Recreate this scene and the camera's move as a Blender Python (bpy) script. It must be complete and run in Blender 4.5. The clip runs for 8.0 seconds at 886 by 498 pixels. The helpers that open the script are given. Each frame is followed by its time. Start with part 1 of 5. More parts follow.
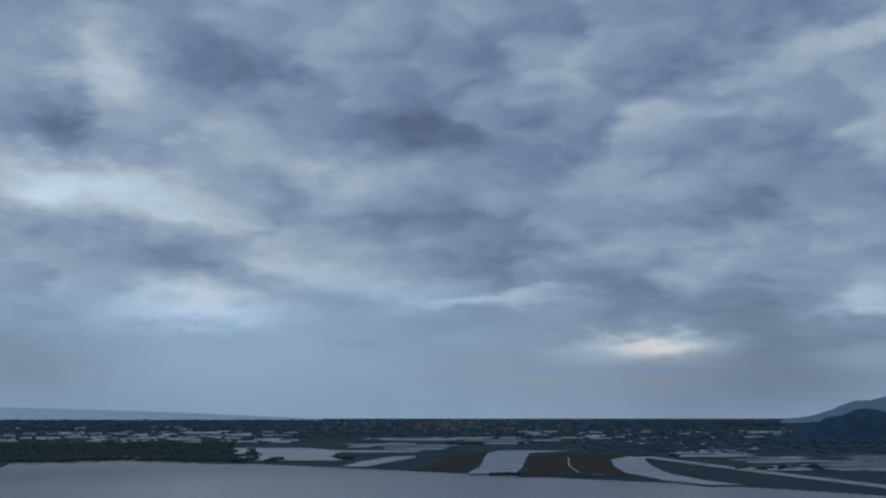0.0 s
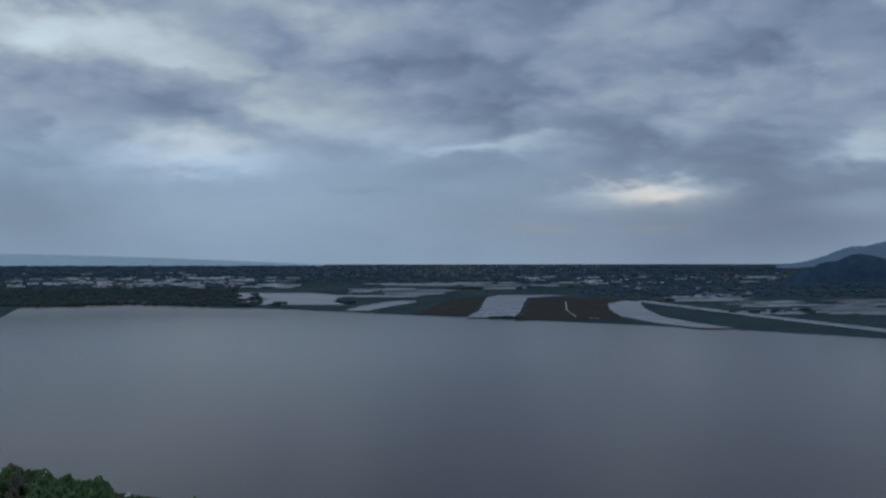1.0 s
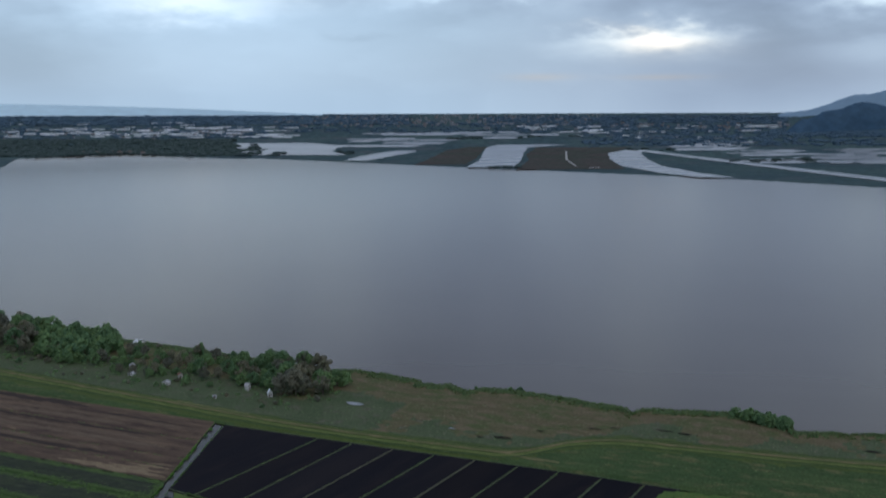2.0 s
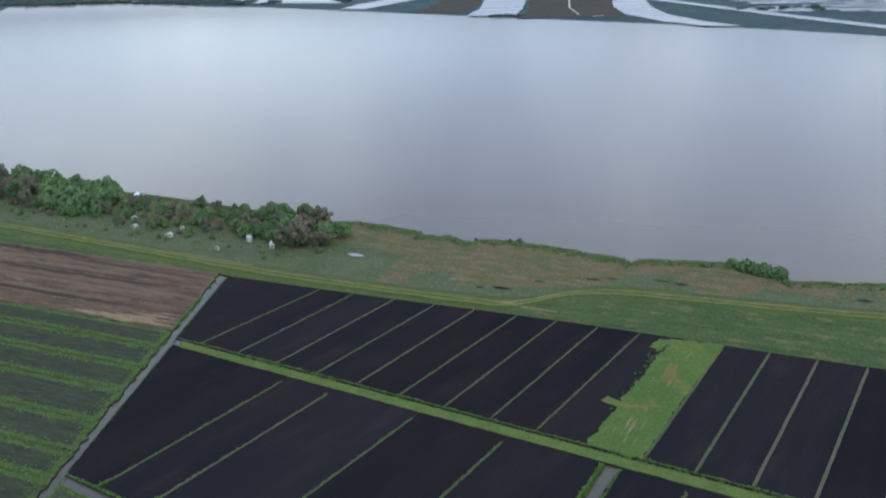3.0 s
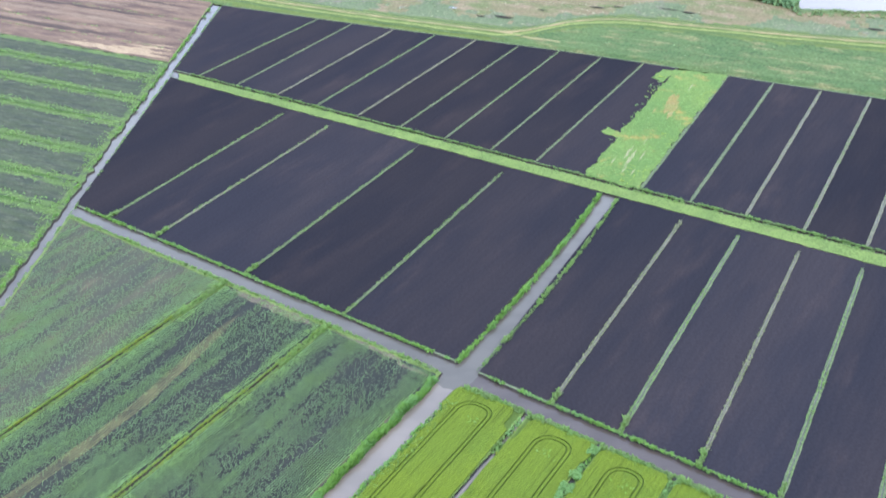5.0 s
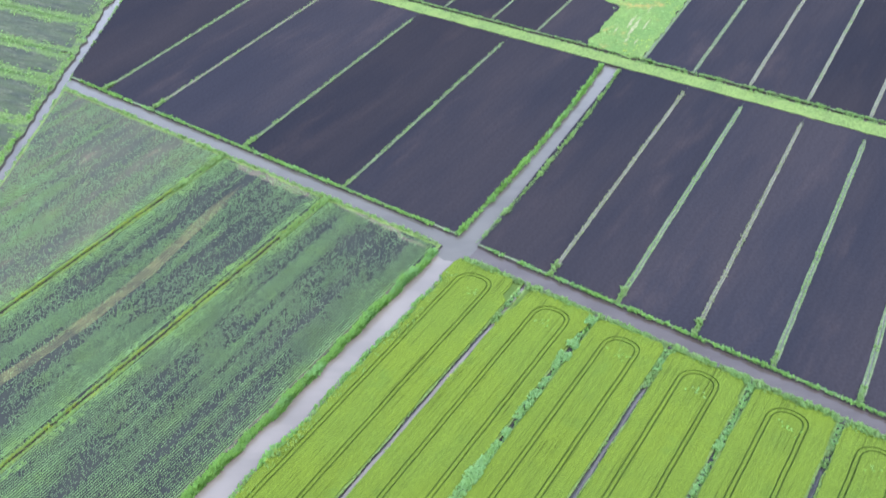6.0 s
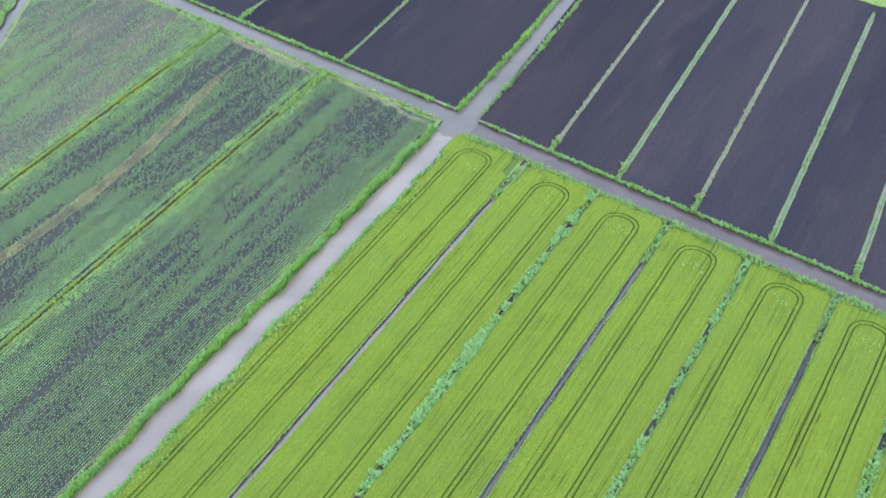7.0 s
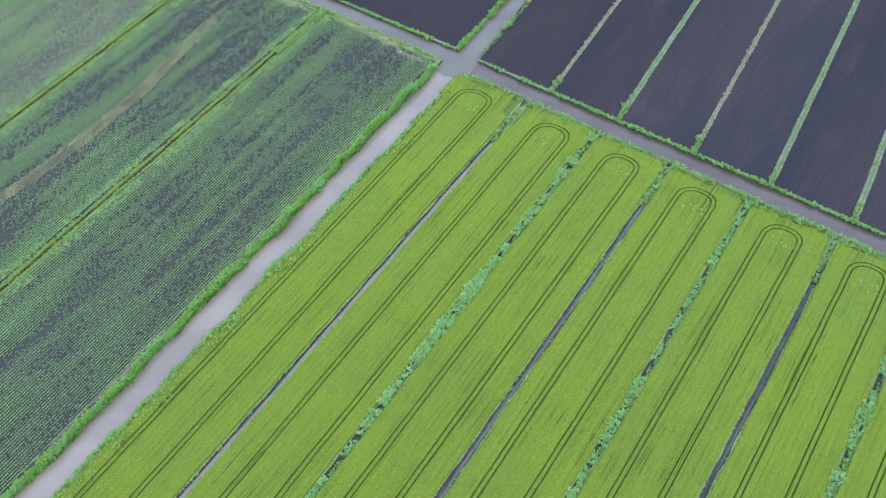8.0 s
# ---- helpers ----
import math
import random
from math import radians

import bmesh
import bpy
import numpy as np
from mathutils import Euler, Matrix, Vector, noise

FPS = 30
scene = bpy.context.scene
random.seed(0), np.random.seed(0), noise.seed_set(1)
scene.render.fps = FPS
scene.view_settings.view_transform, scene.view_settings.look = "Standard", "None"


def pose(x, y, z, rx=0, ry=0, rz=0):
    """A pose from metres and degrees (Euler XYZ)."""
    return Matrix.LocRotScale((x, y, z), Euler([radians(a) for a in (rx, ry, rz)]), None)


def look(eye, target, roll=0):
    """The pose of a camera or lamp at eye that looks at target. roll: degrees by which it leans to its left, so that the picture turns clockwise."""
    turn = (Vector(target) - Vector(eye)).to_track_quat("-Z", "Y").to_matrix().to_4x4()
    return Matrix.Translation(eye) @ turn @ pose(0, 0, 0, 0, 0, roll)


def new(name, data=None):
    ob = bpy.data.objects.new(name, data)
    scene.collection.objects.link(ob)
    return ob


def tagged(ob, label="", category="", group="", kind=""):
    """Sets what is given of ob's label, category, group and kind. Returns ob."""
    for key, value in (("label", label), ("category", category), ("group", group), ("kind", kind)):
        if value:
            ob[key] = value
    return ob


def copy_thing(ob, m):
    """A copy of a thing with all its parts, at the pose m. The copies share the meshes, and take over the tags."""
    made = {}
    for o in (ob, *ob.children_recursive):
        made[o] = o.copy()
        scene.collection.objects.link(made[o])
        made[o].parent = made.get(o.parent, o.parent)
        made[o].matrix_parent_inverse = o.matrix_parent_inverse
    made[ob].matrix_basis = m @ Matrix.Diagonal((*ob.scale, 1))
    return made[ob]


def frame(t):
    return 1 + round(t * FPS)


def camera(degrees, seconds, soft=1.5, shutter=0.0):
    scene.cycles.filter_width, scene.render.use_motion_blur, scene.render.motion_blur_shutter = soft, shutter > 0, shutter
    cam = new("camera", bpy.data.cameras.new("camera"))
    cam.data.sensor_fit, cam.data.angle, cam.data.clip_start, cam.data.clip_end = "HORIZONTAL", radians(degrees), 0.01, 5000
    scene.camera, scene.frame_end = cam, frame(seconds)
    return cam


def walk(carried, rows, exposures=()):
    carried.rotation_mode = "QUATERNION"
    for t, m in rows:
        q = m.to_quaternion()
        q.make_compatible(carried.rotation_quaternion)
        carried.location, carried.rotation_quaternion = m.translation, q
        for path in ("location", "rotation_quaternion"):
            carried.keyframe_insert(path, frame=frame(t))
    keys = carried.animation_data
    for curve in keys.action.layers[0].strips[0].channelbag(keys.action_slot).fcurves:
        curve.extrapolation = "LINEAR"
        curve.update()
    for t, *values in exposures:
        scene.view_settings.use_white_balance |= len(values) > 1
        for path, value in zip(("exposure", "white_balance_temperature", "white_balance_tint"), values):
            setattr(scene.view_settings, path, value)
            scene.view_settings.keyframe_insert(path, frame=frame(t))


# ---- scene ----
import functools

H = 200.0                                   # height of the flying camera over the fields
cam = camera(47.97, 8.0, shutter=0.4)
PATH = [(0.0, 98.672, 0.0, 0.0), (0.5, 94.626, -0.02, 0.0), (1.0, 89.891, 0.058, -0.006), (1.5, 85.499, 0.13, -0.016),
        (3.0, 72.781, 0.264, -0.042), (3.5, 68.552, 0.313, -0.049), (4.0, 64.679, 0.337, -0.052), (4.5, 61.051, 0.391, -0.055),
        (6.0, 50.126, 0.535, -0.147), (6.5, 46.452, 0.556, -0.169), (7.0, 43.009, 0.549, -0.157), (7.2, 41.7, 0.542, -0.155), (7.3, 41.05, 0.538, -0.153),
        (7.4, 40.4, 0.534, -0.151), (7.5, 39.757, 0.53, -0.15), (7.6, 39.65, 0.52, -0.145), (8.0, 39.631, 0.483, -0.12)]
EXPOSURES = [(0.0, -0.02, 6500, 10), (0.5, -0.14, 6550, 10), (1.0, 0.0, 6750, 11), (1.5, 0.24, 6950, 11), (2.9, 1.95, 7350, 12), (3.5, 2.22, 7300, 12), (4.5, 3.42, 7100, 15),
             (6.0, 4.05, 7000, 17), (6.6, 4.05, 7000, 17), (7.4, 3.86, 6950, 15), (8.0, 3.77, 6900, 14)]
walk(cam, [(t, pose(0, 0, H, rx, ry, rz)) for t, rx, ry, rz in PATH], EXPOSURES)

# ---------------------------------------------------------------- sky and sun
SUN_EL, SUN_AZ = 55.0, 150.0


class Nodes:
    """Short hand for building a node tree."""

    def __init__(self, tree):
        self.tree = tree
        tree.nodes.clear()

    def add(self, kind, **values):
        node = self.tree.nodes.new(kind)
        for key, value in values.items():
            if key == "op":
                node.operation = value
            elif key == "blend":
                node.blend_type = value
        return node

    def link(self, a, b):
        self.tree.links.new(a, b)

    def put(self, socket, value):
        if isinstance(value, (int, float, tuple)):
            socket.default_value = value
        else:
            self.link(value, socket)

    def math(self, op, a, b=0.0, c=0.0):
        node = self.add("ShaderNodeMath", op=op)
        self.put(node.inputs[0], a)
        self.put(node.inputs[1], b)
        self.put(node.inputs[2], c)
        return node.outputs[0]

    def mix(self, fac, a, b, blend="MIX"):
        node = self.add("ShaderNodeMixRGB", blend=blend)
        self.put(node.inputs[0], fac)
        self.put(node.inputs[1], a)
        self.put(node.inputs[2], b)
        return node.outputs[0]

    def noise(self, vector, scale, detail=4.0, rough=0.55, distort=0.0):
        node = self.add("ShaderNodeTexNoise")
        self.link(vector, node.inputs["Vector"])
        node.inputs["Scale"].default_value = scale
        node.inputs["Detail"].default_value = detail
        node.inputs["Roughness"].default_value = rough
        node.inputs["Distortion"].default_value = distort
        return node.outputs[0]

    def ramp(self, value, lo, hi):
        node = self.add("ShaderNodeMapRange")
        node.interpolation_type = "SMOOTHSTEP"
        self.link(value, node.inputs[0])
        node.inputs[1].default_value, node.inputs[2].default_value = lo, hi
        return node.outputs[0]

    def mapping(self, vector, rot=0.0, scale=(1, 1, 1)):
        node = self.add("ShaderNodeMapping")
        self.link(vector, node.inputs[0])
        node.inputs["Rotation"].default_value = (0, 0, rot)
        node.inputs["Scale"].default_value = scale
        return node.outputs[0]


def build_world():
    world = bpy.data.worlds.new("overcast_sky")
    world.use_nodes = True
    scene.world = world
    n = Nodes(world.node_tree)
    sky = n.add("ShaderNodeTexSky")
    sky.sky_type, sky.sun_disc = "NISHITA", False
    sky.sun_elevation, sky.sun_rotation = radians(SUN_EL), radians(SUN_AZ)
    way = n.add("ShaderNodeTexCoord").outputs["Generated"]
    sep = n.add("ShaderNodeSeparateXYZ")
    n.link(way, sep.inputs[0])
    x, y, z = sep.outputs
    az = n.math("MULTIPLY", n.math("ARCTAN2", x, y), 57.2958)
    el = n.math("MULTIPLY", n.math("ARCSINE", z), 57.2958)
    # billows about twice as wide as high, crowding towards the horizon
    flat = n.add("ShaderNodeCombineXYZ")
    n.link(n.math("MULTIPLY", az, 0.042), flat.inputs[0])
    n.link(n.math("MULTIPLY", n.math("POWER", n.math("ADD", n.math("MAXIMUM", el, 0.0), 3.0), 0.75), 0.24), flat.inputs[1])
    layer = flat.outputs[0]
    big = n.noise(n.mapping(layer, 0.25), 2.0, 5.0, 0.5)
    fine = n.noise(n.mapping(layer, -0.2), 4.6, 5.0, 0.5)
    # rounded heads of cloud, bent by the finer noise
    bend = n.add("ShaderNodeCombineXYZ")
    n.link(n.math("MULTIPLY", n.math("SUBTRACT", fine, 0.5), 0.55), bend.inputs[0])
    n.link(n.math("MULTIPLY", n.math("SUBTRACT", n.noise(n.mapping(layer, 0.7), 6.0, 4.0, 0.5), 0.5), 0.4), bend.inputs[1])
    bent = n.add("ShaderNodeVectorMath")
    n.link(layer, bent.inputs[0])
    n.link(bend.outputs[0], bent.inputs[1])
    puffs = n.add("ShaderNodeTexVoronoi")
    puffs.voronoi_dimensions, puffs.feature = "2D", "SMOOTH_F1"
    n.link(bent.outputs[0], puffs.inputs["Vector"])
    puffs.inputs["Scale"].default_value = 4.2
    puffs.inputs["Smoothness"].default_value = 0.5
    puffs.inputs["Detail"].default_value = 0.6
    puffs.inputs["Roughness"].default_value = 0.45
    puff = n.math("MULTIPLY", n.math("SUBTRACT", 0.42, puffs.outputs["Distance"]), CLOUD_PUFF)
    azw = n.math("ADD", az, n.math("MULTIPLY", n.math("SUBTRACT", fine, 0.5), 8.0))
    elw = n.math("ADD", el, n.math("MULTIPLY", n.math("SUBTRACT", big, 0.5), 5.0))
    elw = n.math("ADD", elw, n.math("MULTIPLY", n.math("SUBTRACT", n.noise(n.mapping(layer, 1.0), 11.0, 5.0, 0.5), 0.5), 2.2))
    keep = n.ramp(el, 0.8, 4.6)
    azw = n.mix(keep, az, azw)
    elw = n.mix(keep, el, elw)
    tone = n.math("ADD", n.math("MULTIPLY", n.math("SUBTRACT", n.ramp(big, 0.3, 0.7), 0.5), CLOUD_BIG), n.math("MULTIPLY", n.math("SUBTRACT", n.ramp(fine, 0.32, 0.68), 0.5), CLOUD_FINE))
    tone = n.math("ADD", tone, puff)
    calm = n.math("ADD", 0.12, n.math("MULTIPLY", n.ramp(el, 2.5, 7.5), 0.88))
    tone = n.math("ADD", n.math("ADD", n.math("MULTIPLY", tone, calm), n.math("MULTIPLY", n.ramp(el, 8.0, 2.0), 0.015)), 0.32)
    lift = n.math("MULTIPLY", n.ramp(el, 24.0, 55.0), -0.11)
    # heavier and thinner parts of the cloud cover
    for b, e, wb, we, slope, k in DARK_BANKS + BRIGHT_HEADS + LOW_BREAKS:
        off = n.math("SUBTRACT", azw, b)
        u = n.math("DIVIDE", off, wb)
        v = n.math("DIVIDE", n.math("SUBTRACT", elw, n.math("MULTIPLY_ADD", off, slope, e)), we)
        d = n.math("ADD", n.math("MULTIPLY", u, u), n.math("MULTIPLY", v, v))
        g = n.math("MULTIPLY", n.math("POWER", 2.718, n.math("MULTIPLY", n.math("POWER", d, 1.15), -1.0)), k * (0.78 if k < 0 else 1.4))
        tone = n.math("ADD", tone, g)
    tone = n.math("MAXIMUM", n.math("ADD", tone, lift), 0.10)
    cool = n.mix(n.ramp(tone, 0.14, 0.5), (0.68, 0.96, 1.56, 1), (0.82, 1.02, 1.19, 1))
    low = n.math("MULTIPLY", n.ramp(el, 8.5, 4.0), n.math("ADD", 0.5, n.math("MULTIPLY", n.ramp(az, 12.0, -4.0), 0.5)))
    cool = n.mix(n.math("MULTIPLY", low, 0.85), cool, (0.65, 1.0, 1.46, 1))
    # thin warm breaks of light low over the land
    for b, e, wb, we, k in ((11.9, 2.8, 3.2, 0.65, 0.75), (5.6, 1.05, 1.8, 0.22, 0.32), (12.2, 1.0, 2.3, 0.16, 0.32), (-13.4, 5.2, 3.4, 0.9, 0.3)):
        u = n.math("DIVIDE", n.math("SUBTRACT", azw, b), wb)
        v = n.math("DIVIDE", n.math("SUBTRACT", elw, e), we)
        d = n.math("ADD", n.math("MULTIPLY", u, u), n.math("MULTIPLY", v, v))
        g = n.math("MULTIPLY", n.math("POWER", 2.718, n.math("MULTIPLY", d, -1.0)), k)
        cool = n.mix(g, cool, (1.08, 1.02, 0.97, 1))
    grey = n.add("ShaderNodeCombineColor")
    for i in range(3):
        n.link(tone, grey.inputs[i])
    cloud = n.mix(1.0, grey.outputs[0], cool, "MULTIPLY")
    blue = n.mix(1.0, sky.outputs[0], (0.1, 0.1, 0.1, 1), "MULTIPLY")
    final = n.mix(0.93, blue, cloud)
    back = n.add("ShaderNodeBackground")
    n.link(final, back.inputs[0])
    back.inputs[1].default_value = 1.0
    out = n.add("ShaderNodeOutputWorld")
    n.link(back.outputs[0], out.inputs[0])


CLOUD_BIG, CLOUD_FINE, CLOUD_PUFF = 0.04, 0.08, 0.14
# parts of the cloud cover: bearing, elevation, half widths, slope, weight
DARK_BANKS = ((-13.5, 20.3, 5.5, 2.9, -0.35, -0.055), (-7.5, 16.6, 8.5, 2.3, -0.25, -0.065), (2.2, 18.0, 6.5, 5.5, 0, -0.07),
              (1.0, 14.6, 7.2, 1.6, -0.1, -0.04), (-22.1, 14.1, 4.2, 1.1, 0.05, -0.13), (3.2, 13.5, 5.5, 2.0, -0.1, -0.05),
              (15.4, 18.4, 5.9, 2.9, 0.2, -0.06), (19.8, 14.0, 8.1, 1.5, -0.05, -0.09), (20.2, 10.9, 6.8, 2.0, 0, -0.09),
              (3.8, 9.0, 6.2, 1.5, -0.1, -0.07), (7.0, 6.7, 8.5, 1.3, -0.1, -0.09), (13.3, 5.2, 6.5, 1.0, 0.1, -0.09),
              (19.2, 3.6, 6.5, 1.8, 0.1, -0.1), (-22.0, 7.9, 4.2, 0.7, 0, -0.05), (-4.7, 10.5, 8.1, 0.6, -0.05, -0.04),
              (19.1, 0.6, 8.5, 1.8, 0.15, -0.09))
BRIGHT_HEADS = ((-19.2, 17.7, 2.0, 2.0, 0, 0.15), (-23.2, 19.0, 3.3, 2.3, 0, 0.06), (-20.2, 11.4, 5.9, 1.6, -0.05, 0.22),
                (-11.7, 15.0, 3.6, 1.3, -0.2, 0.06), (-14.7, 10.6, 4.2, 1.3, 0, 0.06), (-4.5, 13.2, 4.2, 1.3, 0, 0.06),
                (-6.2, 20.8, 2.9, 2.0, 0, 0.05), (8.3, 19.3, 1.0, 2.0, 0.8, 0.07), (5.2, 17.7, 2.6, 0.8, 0.2, 0.06),
                (11.4, 14.9, 1.8, 1.8, 0.5, 0.09), (14.7, 16.3, 3.9, 0.7, -0.1, 0.06), (23.0, 19.4, 5.0, 1.1, 0.25, 0.10),
                (24.1, 14.5, 2.0, 1.6, 0, 0.08), (-12.5, 9.8, 3.6, 0.4, 0, 0.06), (15.0, 8.9, 6.2, 0.7, 0, 0.06))
LOW_BREAKS = ((-13.6, 5.1, 4.2, 1.1, -0.05, 0.17), (-5.4, 7.5, 6.2, 1.1, -0.1, 0.07), (3.1, 5.6, 4.2, 0.5, 0.1, 0.12),
              (11.4, 2.8, 3.8, 0.6, 0.06, 0.22), (13.8, 2.9, 2.2, 0.8, 0, 0.09), (23.3, 5.5, 2.3, 0.8, 0, 0.13), (-10.7, 3.1, 8.5, 2.6, 0, 0.03),
              (22.8, 2.4, 2.6, 0.8, 0, 0.05), (-22.5, 1.8, 5.5, 2.3, 0, -0.06), (-5.0, 3.1, 1.6, 0.3, 0, -0.04),
              (10.0, 2.2, 14.0, 2.6, 0.0, -0.08), (20.0, 3.4, 6.0, 2.4, 0.0, -0.03), (-24.0, 2.4, 6.0, 2.6, 0.0, -0.04), (9.0, 3.0, 3.0, 0.3, 0.0, 0.06))
build_world()

sun_data = bpy.data.lights.new("sun", "SUN")
sun_data.energy, sun_data.angle, sun_data.color = 0.3, radians(35), (1.0, 0.93, 0.84)
sun = new("sun", sun_data)
sun.matrix_world = look((0, 0, 0), (-math.sin(radians(SUN_AZ)) * math.cos(radians(SUN_EL)), -math.cos(radians(SUN_AZ)) * math.cos(radians(SUN_EL)),
                                    -math.sin(radians(SUN_EL))))

# ---------------------------------------------------------------- plan
PHI = radians(57.0)                         # the strips of the polder run this way
STRIP = (math.cos(PHI), math.sin(PHI))
CROSS = (math.sin(PHI), -math.cos(PHI))
KNOT = (4.0, 240.0)                         # where the two canals cross


def lp(p, q, z=0.0):
    """A place in the polder: p metres across the strips, q metres along them, from the canals' crossing."""
    return (KNOT[0] + p * CROSS[0] + q * STRIP[0], KNOT[1] + p * CROSS[1] + q * STRIP[1], z)


def dk(a, b, z=0.0):
    """A place along the dike: a metres along the fields' far edge, b metres from it towards the lake."""
    return (a * 0.9203 + b * 0.3912, 533.0 - a * 0.3912 + b * 0.9203, z)


FLAT, REACH = 3000.0, 1850.0


def far_land(x, y, z=0.0):
    """Land past 3 km is drawn in towards the viewer and lifted, so that the horizon stands 4.85 km away; small heights shrink with it."""
    r = math.hypot(x, y)
    if r <= FLAT:
        return (x, y, z)
    s = FLAT + REACH * (1 - 1 / (1 + (r - FLAT) / REACH))
    k = s / r
    return (x * k, y * k, H * (1 - k) + z * k)


def over(bearing, drop, z=0.0):
    """A place on the plain by its bearing and its angle under the horizon, in degrees."""
    y = H / math.tan(radians(drop))
    return far_land(y * math.tan(radians(bearing)), y, z)


def wob(x, y, scale, seed=0.0):
    return noise.noise((x / scale, y / scale, seed))


# ---------------------------------------------------------------- materials
def material(name, c1, c2, big=0.05, small=2.0, rough=0.9, bump=0.3, c3=None, third=(0.55, 0.75), stripe=None, spec=0.3, grain=0.35,
             random_tint=0.0, stretch=None, drill=0.0, sheen=0.0):
    """A surface of two or three colours in large patches with a fine grain; stripe: (angle, spacing, weight) adds rows."""
    mat = bpy.data.materials.new(name)
    mat.use_nodes = True
    n = Nodes(mat.node_tree)
    place = n.add("ShaderNodeTexCoord").outputs["Object"]
    spot = n.mapping(n.mapping(place, stretch[0]), 0.0, (1, stretch[1], 1)) if stretch else place
    patch = n.noise(spot, big, 5.0, 0.6)
    col = n.mix(n.ramp(patch, 0.36, 0.64), (*c1, 1), (*c2, 1))
    if c3:
        other = n.noise(n.mapping(spot, 0.0, (1.3, 1.3, 1)), big * 1.7, 5.0, 0.65)
        col = n.mix(n.ramp(other, *third), col, (*c3, 1))
    grit = n.noise(place, small, 5.0, 0.65)
    shade = n.math("ADD", 1.0 - grain / 2, n.math("MULTIPLY", n.ramp(grit, 0.33, 0.67), grain))
    height = grit
    if stripe:
        angle, gap, weight = stripe
        turned = n.mapping(place, -angle + math.pi / 2, (1, 1, 1))
        cut = n.add("ShaderNodeSeparateXYZ")
        n.link(turned, cut.inputs[0])
        bend = n.math("MULTIPLY", n.math("SUBTRACT", n.noise(place, 0.15, 3.0), 0.5), gap * 0.6)
        row = n.math("SINE", n.math("MULTIPLY", n.math("ADD", cut.outputs[0], bend), 2 * math.pi / gap))
        lane = n.noise(n.mapping(turned, 0.0, (1.0 / gap, 0.02, 1)), 0.55, 3.0, 0.7)
        row = n.math("ADD", n.math("MULTIPLY", row, 0.35), n.math("MULTIPLY", n.math("SUBTRACT", lane, 0.5), 2.6))
        shade = n.math("MULTIPLY", shade, n.math("ADD", 1.0, n.math("MULTIPLY", row, weight)))
        height = n.math("ADD", grit, n.math("MULTIPLY", row, 0.3))
        if drill:                           # thin dark gaps left by the drill, broken along their length
            gaps = n.noise(n.mapping(turned, 0.0, (1.0, 0.005, 1)), 4.6, 2.0, 0.4)
            gaps = n.math("MULTIPLY", n.ramp(gaps, 0.60, 0.66), n.ramp(n.noise(place, 0.12, 2.0), 0.35, 0.6))
            shade = n.math("MULTIPLY", shade, n.math("SUBTRACT", 1.0, n.math("MULTIPLY", gaps, drill)))
    if random_tint:
        info = n.add("ShaderNodeObjectInfo").outputs["Random"]
        shade = n.math("MULTIPLY", shade, n.math("ADD", 1 - random_tint / 2, n.math("MULTIPLY", info, random_tint)))
    grey = n.add("ShaderNodeCombineColor")
    for i in range(3):
        n.link(shade, grey.inputs[i])
    col = n.mix(1.0, col, grey.outputs[0], "MULTIPLY")
    bsdf = n.add("ShaderNodeBsdfPrincipled")
    n.link(col, bsdf.inputs["Base Color"])
    bsdf.inputs["Roughness"].default_value = rough
    bsdf.inputs["Specular IOR Level"].default_value = spec
    if sheen:                               # fine standing blades, lighter when seen from the side
        bsdf.inputs["Sheen Weight"].default_value = sheen
        bsdf.inputs["Sheen Roughness"].default_value = 0.4
        bsdf.inputs["Sheen Tint"].default_value = (*[min(1.0, c * 6) for c in c2], 1)
    if bump:
        b = n.add("ShaderNodeBump")
        b.inputs["Strength"].default_value = bump
        b.inputs["Distance"].default_value = 0.3
        n.link(height, b.inputs["Height"])
        n.link(b.outputs[0], bsdf.inputs["Normal"])
    out = n.add("ShaderNodeOutputMaterial")
    n.link(bsdf.outputs[0], out.inputs[0])
    return mat


def leaf_material(name, c1, c2, c3, thin=0.4):
    """Leaves: every clump takes its own tint, and some light passes through."""
    mat = bpy.data.materials.new(name)
    mat.use_nodes = True
    n = Nodes(mat.node_tree)
    isle = n.add("ShaderNodeNewGeometry").outputs["Random Per Island"]
    place = n.add("ShaderNodeTexCoord").outputs["Object"]
    patch = n.noise(place, 0.12, 3.0)
    col = n.mix(n.ramp(isle, 0.0, 1.0), (*c1, 1), (*c2, 1))
    col = n.mix(n.ramp(patch, 0.45, 0.7), col, (*c3, 1))
    info = n.add("ShaderNodeObjectInfo").outputs["Random"]
    tint = n.mix(info, (0.72, 0.78, 0.8, 1), (1.22, 1.15, 1.0, 1))
    col = n.mix(1.0, col, tint, "MULTIPLY")
    bsdf = n.add("ShaderNodeBsdfPrincipled")
    n.link(col, bsdf.inputs["Base Color"])
    bsdf.inputs["Roughness"].default_value = 0.7
    bsdf.inputs["Specular IOR Level"].default_value = 0.25
    glow = n.add("ShaderNodeBsdfTranslucent")
    n.link(col, glow.inputs[0])
    both = n.add("ShaderNodeMixShader")
    both.inputs[0].default_value = thin
    n.link(bsdf.outputs[0], both.inputs[1])
    n.link(glow.outputs[0], both.inputs[2])
    out = n.add("ShaderNodeOutputMaterial")
    n.link(both.outputs[0], out.inputs[0])
    return mat


